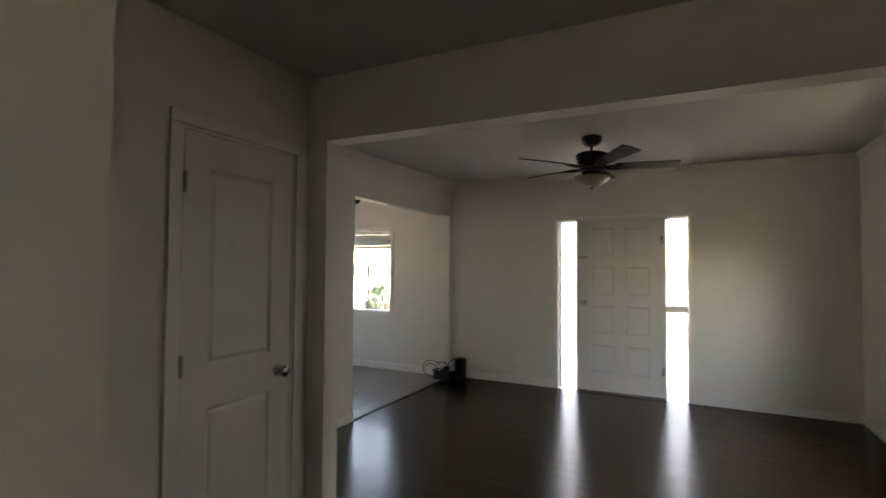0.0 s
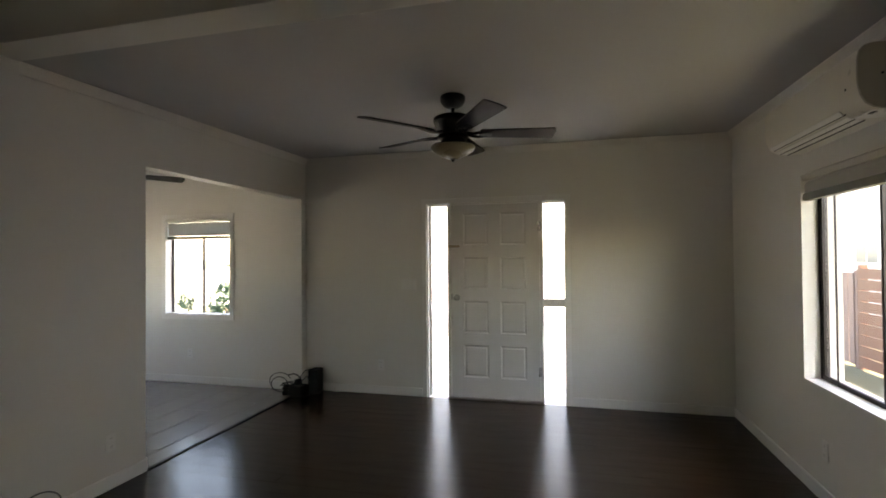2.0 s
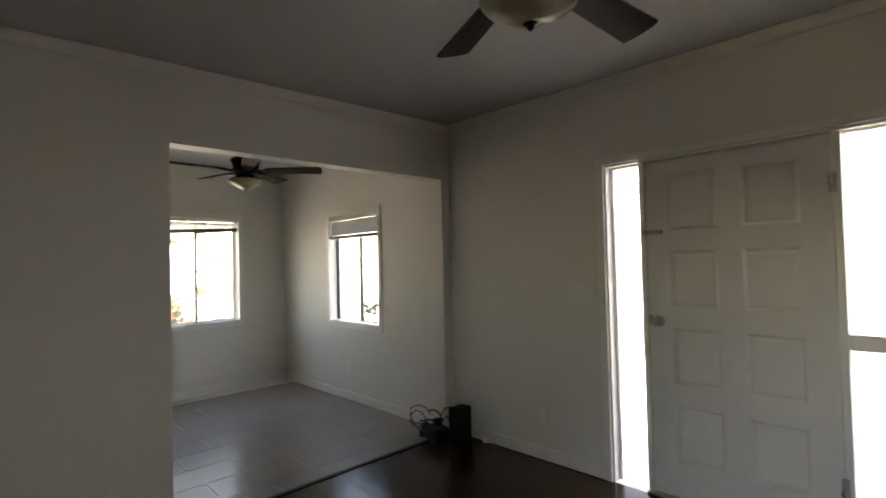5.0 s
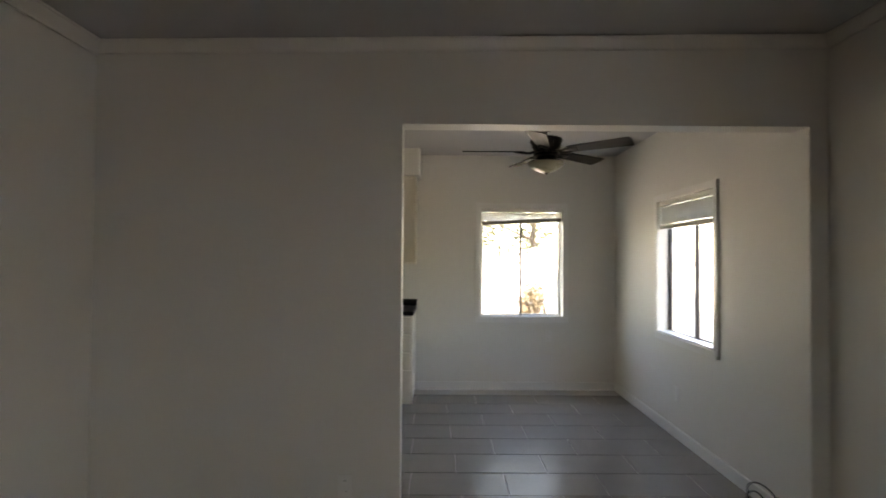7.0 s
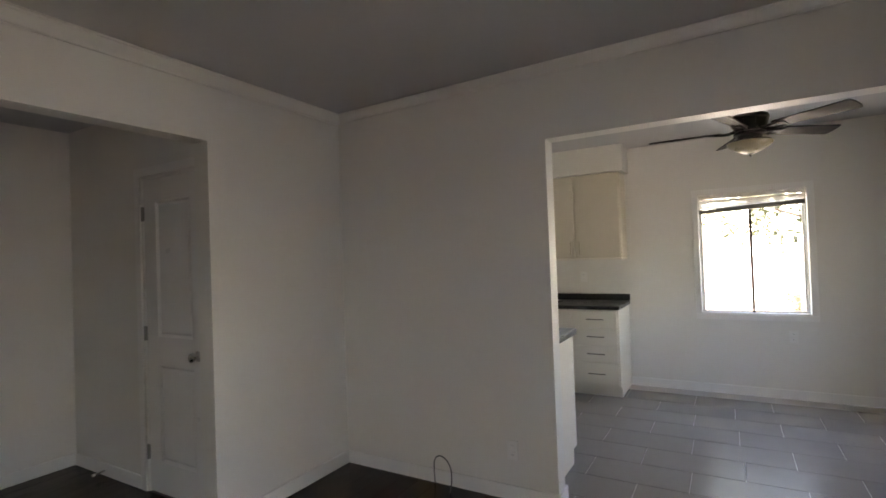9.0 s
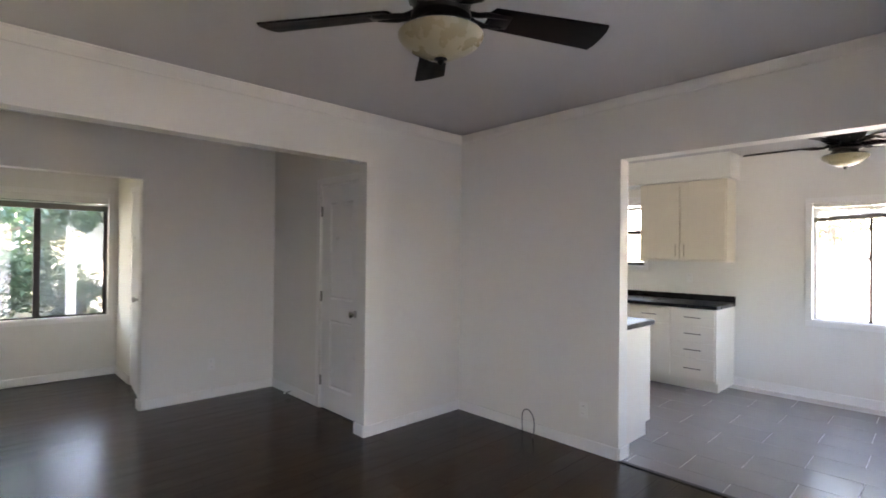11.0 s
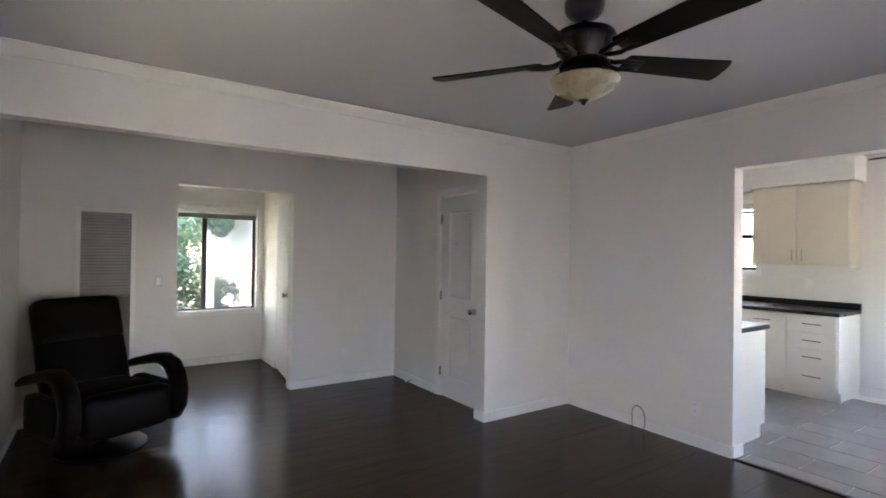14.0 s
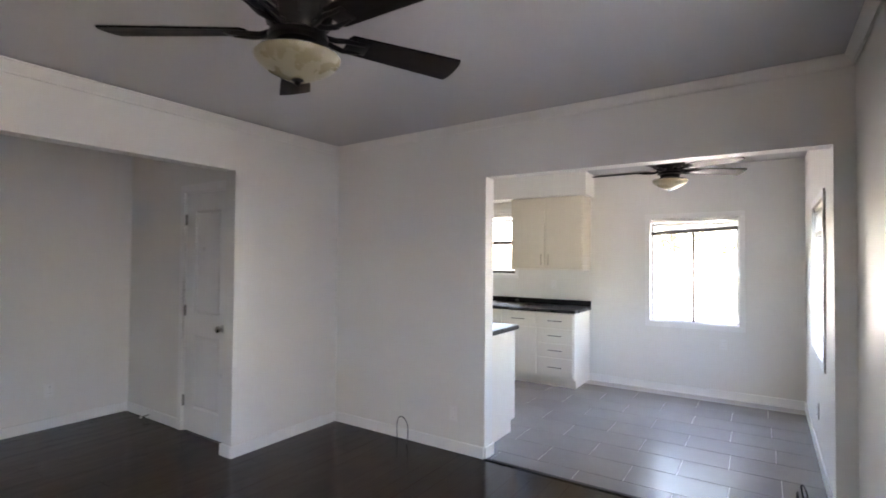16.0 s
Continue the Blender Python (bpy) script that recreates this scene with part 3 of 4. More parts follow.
def crown(name, m, length, size=0.045):
    bm = bmesh.new()
    prof = [(0, 0), (size, 0), (size, -0.009), (size * 0.86, -0.013), (size * 0.80, -0.020), (size * 0.62, -size * 0.62), (size * 0.34, -size), (0.013, -size * 1.16), (0.012, -size * 1.32), (0.0, -size * 1.32)]
    ends = [[bm.verts.new((u, -d - 0.002, z - 0.002)) for d, z in prof] for u in (0, length)]
    for i in range(len(prof)):
        j = (i + 1) % len(prof)
        bm.faces.new((ends[0][i], ends[0][j], ends[1][j], ends[1][i]))
    bm.faces.new(ends[0]), bm.faces.new(ends[1])
    bm.transform(m)
    tagged(part(name, bm, M_WALL), "cream painted crown moulding", kind="structure")


SLOPE = math.degrees(math.atan((CEIL_N - CEIL_S) / LY))
crown("crown", place("s", LX, 0, CEIL_S), LX, 0.052)
crown("crown", place("n", 0, LY, CEIL_N), LX)
crown("crown", pose(LX, LY, CEIL_N, 0, SLOPE, ROT["e"]), LY)
crown("crown", pose(0, 0, CEIL_S, 0, -SLOPE, ROT["w"]), LY)

# ---- ceiling fans ----
LIFT = 0.028


def ceiling_fan(x, y, turn, ceil, label):
    fan = thing("ceiling_fan", pose(x, y, ceil, 0, 0, turn), label, "ceiling fan", "ceiling fans")

    def turned(name, prof, mat, parent=fan, lab="", seg=36):
        bm = bmesh.new()
        lathe(bm, [(r, z + (0 if name == "canopy" else LIFT)) for r, z in prof], seg)
        return part(name, bm, mat, parent, lab, smooth=True)

    turned("canopy", [(0.070, -0.001), (0.083, -0.010), (0.084, -0.034), (0.078, -0.054), (0.060, -0.074), (0.036, -0.087), (0.020, -0.090)], M_BRONZE)
    turned("downrod", [(0.012, -0.10), (0.012, -0.150), (0.024, -0.153), (0.034, -0.166)], M_BRONZE)
    motor = turned("motor_housing", [(0.035, -0.160), (0.090, -0.166), (0.124, -0.180), (0.131, -0.194), (0.131, -0.206), (0.122, -0.214), (0.119, -0.225), (0.112, -0.250), (0.098, -0.275), (0.092, -0.295), (0.104, -0.302), (0.104, -0.318), (0.082, -0.326)], M_BRONZE)
    for k in range(10):
        a = 2 * math.pi * k / 10
        bm = bmesh.new()
        tube(bm, [(0.121 * math.cos(a), 0.121 * math.sin(a), -0.216 + LIFT), (0.108 * math.cos(a), 0.108 * math.sin(a), -0.258 + LIFT)], 0.004, 6)
        part("rib", bm, M_BRONZE, motor)
    turned("light_fitter", [(0.08, -0.322), (0.082, -0.340), (0.075, -0.352), (0.100, -0.362), (0.140, -0.366), (0.144, -0.374), (0.134, -0.376)], M_BRONZE)
    turned("shade", [(0.142, -0.371), (0.149, -0.376), (0.147, -0.386), (0.133, -0.403), (0.107, -0.422), (0.072, -0.440), (0.038, -0.454), (0.012, -0.457)], M_BOWL, lab="cream alabaster glass bowl shade")
    turned("finial", [(0.022, -0.452), (0.023, -0.458), (0.011, -0.463), (0.012, -0.468), (0.006, -0.474), (0, -0.480)], M_BRONZE, seg=20)
    for k in range(5):
        a = radians(72 * k - (4 if k == 2 else 0))
        bm = bmesh.new()
        outline = []
        r0, r1, w0, w1 = 0.19, (0.655 if k == 2 else 0.683), 0.052, 0.072
        for i in range(9):
            f = i / 8
            outline.append((r0 + (r1 - 0.02 - r0) * f, w0 + (w1 - w0) * f))
        outline += [(r1 - 0.012, w1), (r1 - 0.002, w1 * 0.6), (r1, w1 * 0.2)]
        pts = [(r, w) for r, w in outline] + [(r, -w) for r, w in reversed(outline)]
        pts = [(r0 - 0.012, w0 * 0.6)] + pts + [(r0 - 0.012, -w0 * 0.6)]
        lo = [bm.verts.new((r, w, -0.004)) for r, w in pts]
        hi = [bm.verts.new((r, w, 0.004)) for r, w in pts]
        bm.faces.new(lo), bm.faces.new(hi)
        for i in range(len(pts)):
            j = (i + 1) % len(pts)
            bm.faces.new((lo[i], lo[j], hi[j], hi[i]))
        m = Matrix.Rotation(a, 4, "Z") @ Matrix.Translation((0, 0, -0.284 + LIFT)) @ Matrix.Rotation(radians(-13), 4, "X")
        blade = part("blade", bm, M_BLADE, fan, "dark walnut fan blade")
        blade.matrix_local = m
        bm = bmesh.new()
        tube(bm, [(0.085, 0, 0.004), (0.13, 0.018, -0.012), (0.17, 0.03, -0.012), (0.24, 0.026, -0.008)], [0.012, 0.010, 0.010, 0.006], 8)
        tube(bm, [(0.085, 0, 0.004), (0.13, -0.018, -0.012), (0.17, -0.03, -0.012), (0.24, -0.026, -0.008)], [0.012, 0.010, 0.010, 0.006], 8)
        box(bm, 0.185, 0.26, -0.034, 0.034, -0.010, -0.0045, 0.002)
        part("blade_iron", bm, M_BRONZE, blade, smooth=True)
    return fan


ceiling_fan(2.116, 1.939, 15, 2.544, "dark bronze five-blade ceiling fan with a cream glass bowl light")
ceiling_fan(-1.522, 2.602, 54, CEIL, "dark bronze five-blade ceiling fan with a cream glass bowl light")

# ---- air conditioner ----
ac = thing("air_conditioner", place("e", LX, 2.30, 2.09), "ivory wall-mounted air conditioner above the wide window", "air conditioner")
AC_W = 1.05


def ac_body(name, u0, u1, mat, grow=0.0, label=""):
    """A length of the rounded housing; the corners at its top and foot are arcs."""
    prof = [(0.002, 0.0), (0.120, 0.0), (0.158, 0.010), (0.188, 0.030), (0.206, 0.062), (0.216, 0.105), (0.219, 0.150), (0.217, 0.220), (0.210, 0.256), (0.192, 0.276), (0.165, 0.284), (0.002, 0.285)]
    bm = bmesh.new()
    e = [[bm.verts.new((u, -d - (grow if d > 0.01 else 0), z + grow * (1 if z > 0.14 else -1))) for d, z in prof] for u in (u0, u1)]
    for i in range(len(prof)):
        j = (i + 1) % len(prof)
        bm.faces.new((e[0][i], e[0][j], e[1][j], e[1][i]))
    bm.faces.new(e[0]), bm.faces.new(e[1])
    return part(name, bm, mat, ac, label, smooth=True)


ac_body("front_cover", 0.0145, AC_W - 0.0145, M_ACPLASTIC)
ac_body("end_cap", 0.0, 0.012, M_ACPLASTIC)
ac_body("end_seam", 0.012, 0.0145, M_BLACK, -0.002)
cap = ac_body("end_cap", AC_W - 0.012, AC_W, M_ACSHADE, 0.002, "ivory end cap darkened for shade")
ac_body("end_seam", AC_W - 0.0145, AC_W - 0.012, M_BLACK, -0.002)
for d, z in ((0.13, 0.15), (0.06, 0.10)):
    bm = bmesh.new()
    tube(bm, [(AC_W + 0.0005, -d, z), (AC_W + 0.003, -d, z)], 0.006, 10)
    part("screw", bm, M_BLACK, cap)
bm = bmesh.new()
tube(bm, [(AC_W - 0.10, -0.2195, 0.115), (AC_W - 0.10, -0.2215, 0.115)], 0.006, 10)
part("indicator", bm, M_BLACK, ac)
for k, (d, z, tilt) in enumerate(((0.205, 0.026, 50), (0.170, 0.002, 24), (0.132, -0.007, 8))):
    bm = bmesh.new()
    box(bm, 0.06, AC_W - 0.17, -0.013, 0.013, -0.003, 0.003, 0.001)
    bm.transform(Matrix.Translation((0, -d, z)) @ Matrix.Rotation(radians(-tilt), 4, "X"))
    part("louvre", bm, M_VINYL, ac)
    bm = bmesh.new()
    box(bm, 0.06, AC_W - 0.17, 0.0, 0.006, -0.003, 0.002)
    bm.transform(Matrix.Translation((0, -d + 0.015, z - 0.004)) @ Matrix.Rotation(radians(-tilt), 4, "X"))
    part("louvre_slot", bm, M_BLACK, ac)
boxes("foot_panel", [(AC_W - 0.165, AC_W - 0.02, -0.165, -0.03, -0.005, -0.0005)], M_VINYL, ac, 0.001)
boxes("receiver_window", [(AC_W - 0.075, AC_W - 0.035, -0.150, -0.132, -0.008, -0.0055)], M_BLACK, ac)

# ---- wall heater ----
ht = thing("wall_heater", place("s", 4.005, HY, 0.12), "tall recessed wall furnace with a grey louvred grille", "wall heater")
HH, HWd = 1.69, 0.435
for r in ((0, HWd, -0.03, -0.002, HH - 0.035, HH), (0, HWd, -0.03, -0.002, 0, 0.06), (0, 0.036, -0.03, -0.002, 0.06, HH - 0.035), (HWd - 0.036, HWd, -0.03, -0.002, 0.06, HH - 0.035)):
    boxes("frame", [r], M_HEATFRAME, ht, 0.004)
boxes("backing", [(0.036, HWd - 0.036, -0.006, -0.002, 0.06, HH - 0.035)], M_DULLALU, ht)
n = 60
for i in range(n):
    z = 0.075 + (HH - 0.125) * i / (n - 1)
    bm = bmesh.new()
    box(bm, 0.037, HWd - 0.037, -0.014, 0.013, -0.0012, 0.0012)
    bm.transform(Matrix.Translation((0, -0.018, z)) @ Matrix.Rotation(radians(48), 4, "X"))
    part("louvre", bm, M_LOUVRE, ht)
for i in range(1, 8):
    u = 0.036 + (HWd - 0.072) * i / 8
    boxes("bar", [(u - 0.0008, u + 0.0008, -0.032, -0.030, 0.065, HH - 0.04)], M_LOUVRE, ht)

# ---- kitchen ----
CX, CF, CN, CS = WX, -2.31, 1.475, -0.9
base = thing("base_cabinet", pose(CX + 0.002, CN, 0), "white painted base cabinet with drawers and a door", "kitchen cabinet")
D = CF - CX - 0.002
def cab_front(parent, y0, y1, z0, z1, x, name, pull="h", out=1):
    """One flat framed front with its pull."""
    t = 0.018 * out
    xs = sorted((x, x + t))
    f = boxes(name, [(xs[0], xs[1], y0, y1, z0, z1)], M_SHADEDCAB if parent.name.startswith("upper") else M_CAB, parent, 0.003)
    cy, cz = (y0 + y1) / 2, (z0 + z1) / 2
    bm = bmesh.new()
    px = x + t + 0.026 * out
    if pull == "h":
        tube(bm, [(px, cy - 0.085, cz), (px, cy + 0.085, cz)], 0.005, 10)
        for s in (-0.06, 0.06):
            tube(bm, [(x + t, cy + s, cz), (px, cy + s, cz)], 0.004, 8)
    else:
        yy = y0 + 0.035 if pull == "l" else y1 - 0.035
        za = z1 - 0.19 if parent.name.startswith("base") else z0 + 0.03
        tube(bm, [(px, yy, za), (px, yy, za + 0.14)], 0.005, 10)
        for s in (0.02, 0.12):
            tube(bm, [(x + t, yy, za + s), (px, yy, za + s)], 0.004, 8)
    part("handle", bm, M_BRASS if parent.name.startswith("upper") else M_HANDLE, f, "dull brass bar pull" if parent.name.startswith("upper") else "dark nickel bar pull", smooth=True)
    return f
boxes("body", [(0, D, CS - CN, 0, 0.10, 0.872)], M_CAB, base, 0.002)
boxes("toe_kick", [(0, D - 0.06, CS - CN, -0.004, 0.0, 0.098)], M_CAB, base)
boxes("end_foot", [(D - 0.10, D - 0.062, -0.02, 0.0, 0.0, 0.098)], M_CAB, base)
zc = [0.13, 0.358, 0.526, 0.700, 0.872]
for a, b in zip(zc, zc[1:]):
    cab_front(base, -0.43, -0.015, a, b - 0.016, D + 0.002, "drawer")
cab_front(base, -0.91, -0.465, 0.70, 0.856, D + 0.002, "drawer")
cab_front(base, -0.91, -0.465, 0.13, 0.682, D + 0.002, "door", "l")
cab_front(base, -1.37, -0.93, 0.70, 0.856, D + 0.002, "drawer")
cab_front(base, -1.37, -0.93, 0.13, 0.682, D + 0.002, "door", "r")
ct = thing("countertop", pose(CX + 0.003, CN, 0.874), "black laminate countertop with a low backsplash", "countertop")
boxes("slab", [(0, D + 0.035, CS - CN, 0.015, 0, 0.038)], M_COUNTER, ct, 0.006)
boxes("backsplash", [(0, 0.02, CS - CN, 0.015, 0.039, 0.11)], M_COUNTER, ct, 0.003)
snk = thing("sink", pose(-2.60, 0.35, 0.913), "stainless steel kitchen sink set into the black countertop", "sink")
bm = bmesh.new()
for p, q, r, s in pieces(-0.24, 0.24, -0.40, 0.40, [(-0.20, 0.20, -0.36, 0.36)]):
    box(bm, p, q, r, s, 0, 0.006)
part("rim", bm, M_NICKEL, snk)
boxes("bowl", [(-0.199, 0.199, -0.359, 0.359, 0.0, 0.002)], M_NICKEL, snk)

upc = thing("upper_cabinet", pose(WX + 0.002, 0.53, 1.385), "white painted double-door wall cabinet", "kitchen cabinet")
UD, UH, UW = 0.30, 0.895, 0.95
boxes("body", [(0, UD, 0, UW, 0, UH)], M_SHADEDCAB, upc, 0.002)
boxes("bottom_trim", [(0.01, UD + 0.018, 0.0, UW, -0.02, -0.001)], M_CAB, upc)
cab_front(upc, 0.03, UW / 2 - 0.012, 0.012, UH - 0.03, UD + 0.002, "door", "r")
cab_front(upc, UW / 2 + 0.012, UW - 0.012, 0.012, UH - 0.03, UD + 0.002, "door", "l")
tagged(boxes("soffit", [(WX, -2.57, -1.2, 1.52, 2.285, CEIL)], M_WALL), "cream painted soffit above the wall cabinets", kind="structure")

pen = thing("base_cabinet", pose(-T - 0.003, 1.46, 0), "white painted base cabinet end against the partition", "kitchen cabinet")
boxes("body", [(-0.61, 0, -1.4, -0.01, 0.10, 0.872)], M_CAB, pen, 0.002)
boxes("toe_kick", [(-0.53, 0, -1.4, -0.03, 0.0, 0.098)], M_CAB, pen)
boxes("end_panel", [(-0.53, 0.0, -0.009, 0.0, 0.0, 0.10), (-0.61, 0.0, -0.009, 0.0, 0.10, 0.872)], M_CAB, pen)
cab_front(pen, -0.5, -0.03, 0.13, 0.655, -0.612, "door", "l", -1)
pct = thing("countertop", pose(-T - 0.003, 1.46, 0.874), "black-edged countertop end against the partition", "countertop")
boxes("slab", [(-0.65, 0, -1.4, 0.02, 0, 0.038)], M_COUNTER, pct, 0.004)
boxes("top_sheet", [(-0.64, -0.004, -1.4, 0.012, 0.0385, 0.041)], M_LAMINATE, pct)

# ---- plates on the walls ----
def plate(side, x, y, z, kind, label, w=0.07, h=0.115):
    ob = thing("wall_plate" if kind != "switch" else "light_switch", place(side, x, y, z), label, "electrical outlet" if kind == "outlet" else "light switch")
    boxes("cover", [(-w / 2, w / 2, -0.008, -0.002, -h / 2, h / 2)], M_PLATE if kind == "switch" and w < 0.1 else M_VINYL, ob, 0.002)
    if kind == "outlet":
        for s in (-0.027, 0.027):
            boxes("socket", [(-0.017, 0.017, -0.0105, -0.0085, s - 0.018, s + 0.018)], M_TRIM, ob, 0.001)
            for u in (-0.007, 0.005):
                boxes("slot", [(u, u + 0.002, -0.0112, -0.0106, s - 0.003, s + 0.007)], M_BLACK, ob)
    else:
        n = max(1, round((w - 0.03) / 0.045))
        for i in range(n):
            u = (i - (n - 1) / 2) * 0.046
            boxes("rocker", [(u - 0.016, u + 0.016, -0.013, -0.0085, -0.032, 0.032)], M_ROCKER if n == 1 else M_VINYL, ob, 0.0015)
    return ob


plate("w", 0, 1.283, 0.295, "outlet", "white outlet plate low on the partition")
plate("s", 1.56, HY, 0.33, "outlet", "white outlet plate low on the hall wall")
plate("s", 3.39, HY, 1.17, "switch", "white light switch beside the alcove opening")
plate("n", 1.21, LY, 1.175, "switch", "white triple light switch near the front door", w=0.165)
plate("n", 0.895, LY, 0.31, "outlet", "white outlet plate low on the front wall")
plate("n", -1.49, DY, 0.35, "outlet", "white outlet plate under the dining window")
plate("w", WX, 2.93, 0.585, "outlet", "white outlet plate below the window")
plate("e", HX1, -0.83, 0.366, "outlet", "white outlet plate beside the recliner")
plate("e", LX, 2.10, 0.31, "outlet", "white outlet plate under the wide window")
plate("w", WX, 1.0, 1.17, "outlet", "white outlet plate above the black counter")
th = thing("thermostat", place("e", LX, 0.35, 1.62), "small white thermostat box", "thermostat")
boxes("cover", [(-0.035, 0.035, -0.03, -0.002, -0.07, 0.07)], M_VINYL, th, 0.006)
boxes("lower_plate", [(-0.03, 0.03, -0.033, -0.030, -0.06, -0.01)], M_TRIM, th, 0.001)

# ---- cable loop ----
cab = thing("cable", pose(0.05, 0.82, 0), "grey coaxial cable looping out of the floor at the baseboard", "cable")
bm = bmesh.new()
arc = [(math.cos(math.pi * i / 16), math.sin(math.pi * i / 16)) for i in range(17)]
pts = [(-0.035, -0.08, 0.0), (-0.036, -0.084, 0.06)] + [(0.0 - 0.036 * c, 0.0 - 0.085 * c, 0.115 + 0.080 * s) for c, s in arc] + [(0.037, 0.084, 0.06), (0.045, 0.075, 0.0)]
tube(bm, pts, 0.004, 8)
part("loop", bm, M_CABLE, cab, smooth=True)

# ---- equipment in the corner ----
rt = thing("modem", pose(0.18, 3.595, 0, 0, 0, 6), "upright black modem on the floor by the opening", "modem")
boxes("body", [(-0.05, 0.055, -0.09, 0.075, 0.012, 0.262)], M_MATTBLACK, rt, 0.008)
boxes("foot", [(-0.06, 0.06, -0.07, 0.07, 0, 0.012)], M_MATTBLACK, rt, 0.004)
rt2 = thing("power_supply", pose(0.06, 3.455, 0, 0, 0, -14), "black power box with cables on the floor", "power supply")
boxes("body", [(-0.09, 0.09, -0.07, 0.06, 0, 0.12)], M_MATTBLACK, rt2, 0.014)
boxes("plug", [(-0.05, 0.0, -0.02, 0.04, 0.1205, 0.17)], M_MATTBLACK, rt2, 0.008)
rt3 = thing("power_adapter", pose(-0.10, 3.47, 0, 0, 0, 20), "small upright black plug-in adapter on the floor", "power adapter")
boxes("body", [(-0.03, 0.03, -0.02, 0.02, 0, 0.11)], M_MATTBLACK, rt3, 0.008)
boxes("base", [(-0.035, 0.05, -0.05, 0.03, 0, 0.05)], M_MATTBLACK, rt3, 0.008)
cw = thing("cable", pose(0.01, 3.495, 0), "tangled loops of black cable on the floor", "cable")
def strand(pts, r=0.0045):
    bm = bmesh.new()
    tube(bm, pts, r, 6)
    part("strand", bm, M_MATTBLACK, cw, smooth=True)
strand([(-0.20 + 0.13 * math.cos(t), 0.01 * math.sin(2 * t), 0.118 + 0.105 * math.sin(t)) for t in (math.pi * (0.15 + 1.45 * i / 22) for i in range(23))])
strand([(-0.19 + 0.10 * math.cos(t), -0.03, 0.10 + 0.085 * math.sin(t)) for t in (math.pi * (0.05 + 1.2 * i / 18) for i in range(19))])
strand([(-0.10, 0.0, 0.20), (-0.05, 0.01, 0.215), (0.0, 0.02, 0.20), (0.05, 0.02, 0.14)], 0.007)
strand([(0.03, 0.02, 0.12), (0.05, 0.0, 0.20), (0.10, 0.0, 0.26), (0.16, 0.02, 0.275), (0.19, 0.04, 0.25)])
strand([(0.04, -0.02, 0.05), (0.07, -0.01, 0.15), (0.12, 0.0, 0.20), (0.15, 0.01, 0.14)])
for k in range(7):
    ph, rad = random.uniform(0, 6), random.uniform(0.05, 0.10)
    strand([(-0.04 + rad * 1.3 * math.cos(t * 0.5 + ph), -0.05 + rad * 0.5 * math.sin(t * 0.5 + ph), 0.012 + 0.018 * k + 0.012 * (1 + math.sin(t + ph))) for t in range(14)])
pl = thing("cable_plug", pose(0.365, 3.67, 0, 0, 0, 30), "tiny white cable plug on the dark floor", "cable plug")
boxes("plug", [(-0.012, 0.012, -0.01, 0.01, 0.001, 0.045)], M_VINYL, pl, 0.003)
boxes("prong", [(0.013, 0.05, -0.003, 0.003, 0.001, 0.007)], M_VINYL, pl)
ds = thing("door_stop", pose(HX0 + 0.016, -1.42, 0.04), "spring door stop with a white tip on the baseboard", "door stop")
bm = bmesh.new()
tube(bm, [(0, 0, 0), (0.06, 0, -0.004)], 0.007, 10)
part("spring", bm, M_NICKEL, ds, smooth=True)
bm = bmesh.new()
tube(bm, [(0.061, 0, -0.004), (0.078, 0, -0.006)], 0.009, 10)
part("tip", bm, M_VINYL, ds, smooth=True)

# ---- recliner ----
def cushion(name, parent, x0, x1, y0, y1, z0, z1, r=0.04, bulge=0.02, rot=None, label=""):
    bm = bmesh.new()
    box(bm, x0, x1, y0, y1, z0, z1)
    bmesh.ops.subdivide_edges(bm, edges=bm.edges, cuts=7, use_grid_fill=True)
    c = Vector(((x0 + x1) / 2, (y0 + y1) / 2, (z0 + z1) / 2))
    h = Vector(((x1 - x0) / 2, (y1 - y0) / 2, (z1 - z0) / 2))
    for v in bm.verts:
        d = v.co - c
        n = Vector((d[i] / h[i] for i in range(3)))
        core = Vector((max(-h[i] + r, min(h[i] - r, d[i])) for i in range(3)))
        out = d - core
        if out.length > 1e-6:
            core += out.normalized() * r
        puff = (1 - n.x ** 2 * 0.8) * (1 - n.y ** 2 * 0.8) * (1 - n.z ** 2 * 0.8)
        v.co = c + core + core.normalized() * bulge * max(0, puff)
    if rot is not None:
        bm.transform(rot)
    return part(name, bm, M_LEATHER, parent, label, smooth=True)


ch = thing("recliner", pose(3.79, -1.10, 0, 0, 0, 24), "black leather swivel recliner with padded loop arms on a round base", "armchair")
bm = bmesh.new()
lathe(bm, [(0.0, 0.0), (0.29, 0.0), (0.292, 0.008), (0.28, 0.018), (0.06, 0.030), (0.035, 0.040), (0.035, 0.17), (0.0, 0.17)], 48)
part("base", bm, M_DARKSTEEL, ch, "round dark steel base", smooth=True)
boxes("seat_frame", [(-0.25, 0.25, -0.24, 0.24, 0.15, 0.24)], M_BLACK, ch, 0.02)
tiltm = Matrix.Rotation(radians(4), 4, "X")
cushion("seat", ch, -0.275, 0.275, -0.26, 0.36, 0.24, 0.47, 0.07, 0.02, tiltm)
cushion("footrest", ch, -0.285, 0.285, 0.30, 0.45, 0.15, 0.45, 0.06, 0.015, tiltm)
bk = Matrix.Translation((0, -0.22, 0.42)) @ Matrix.Rotation(radians(20), 4, "X")
cushion("backrest", ch, -0.29, 0.29, -0.10, 0.05, -0.05, 0.40, 0.05, 0.03, bk)
cushion("headrest", ch, -0.29, 0.29, -0.10, 0.06, 0.33, 0.69, 0.05, 0.025, bk)
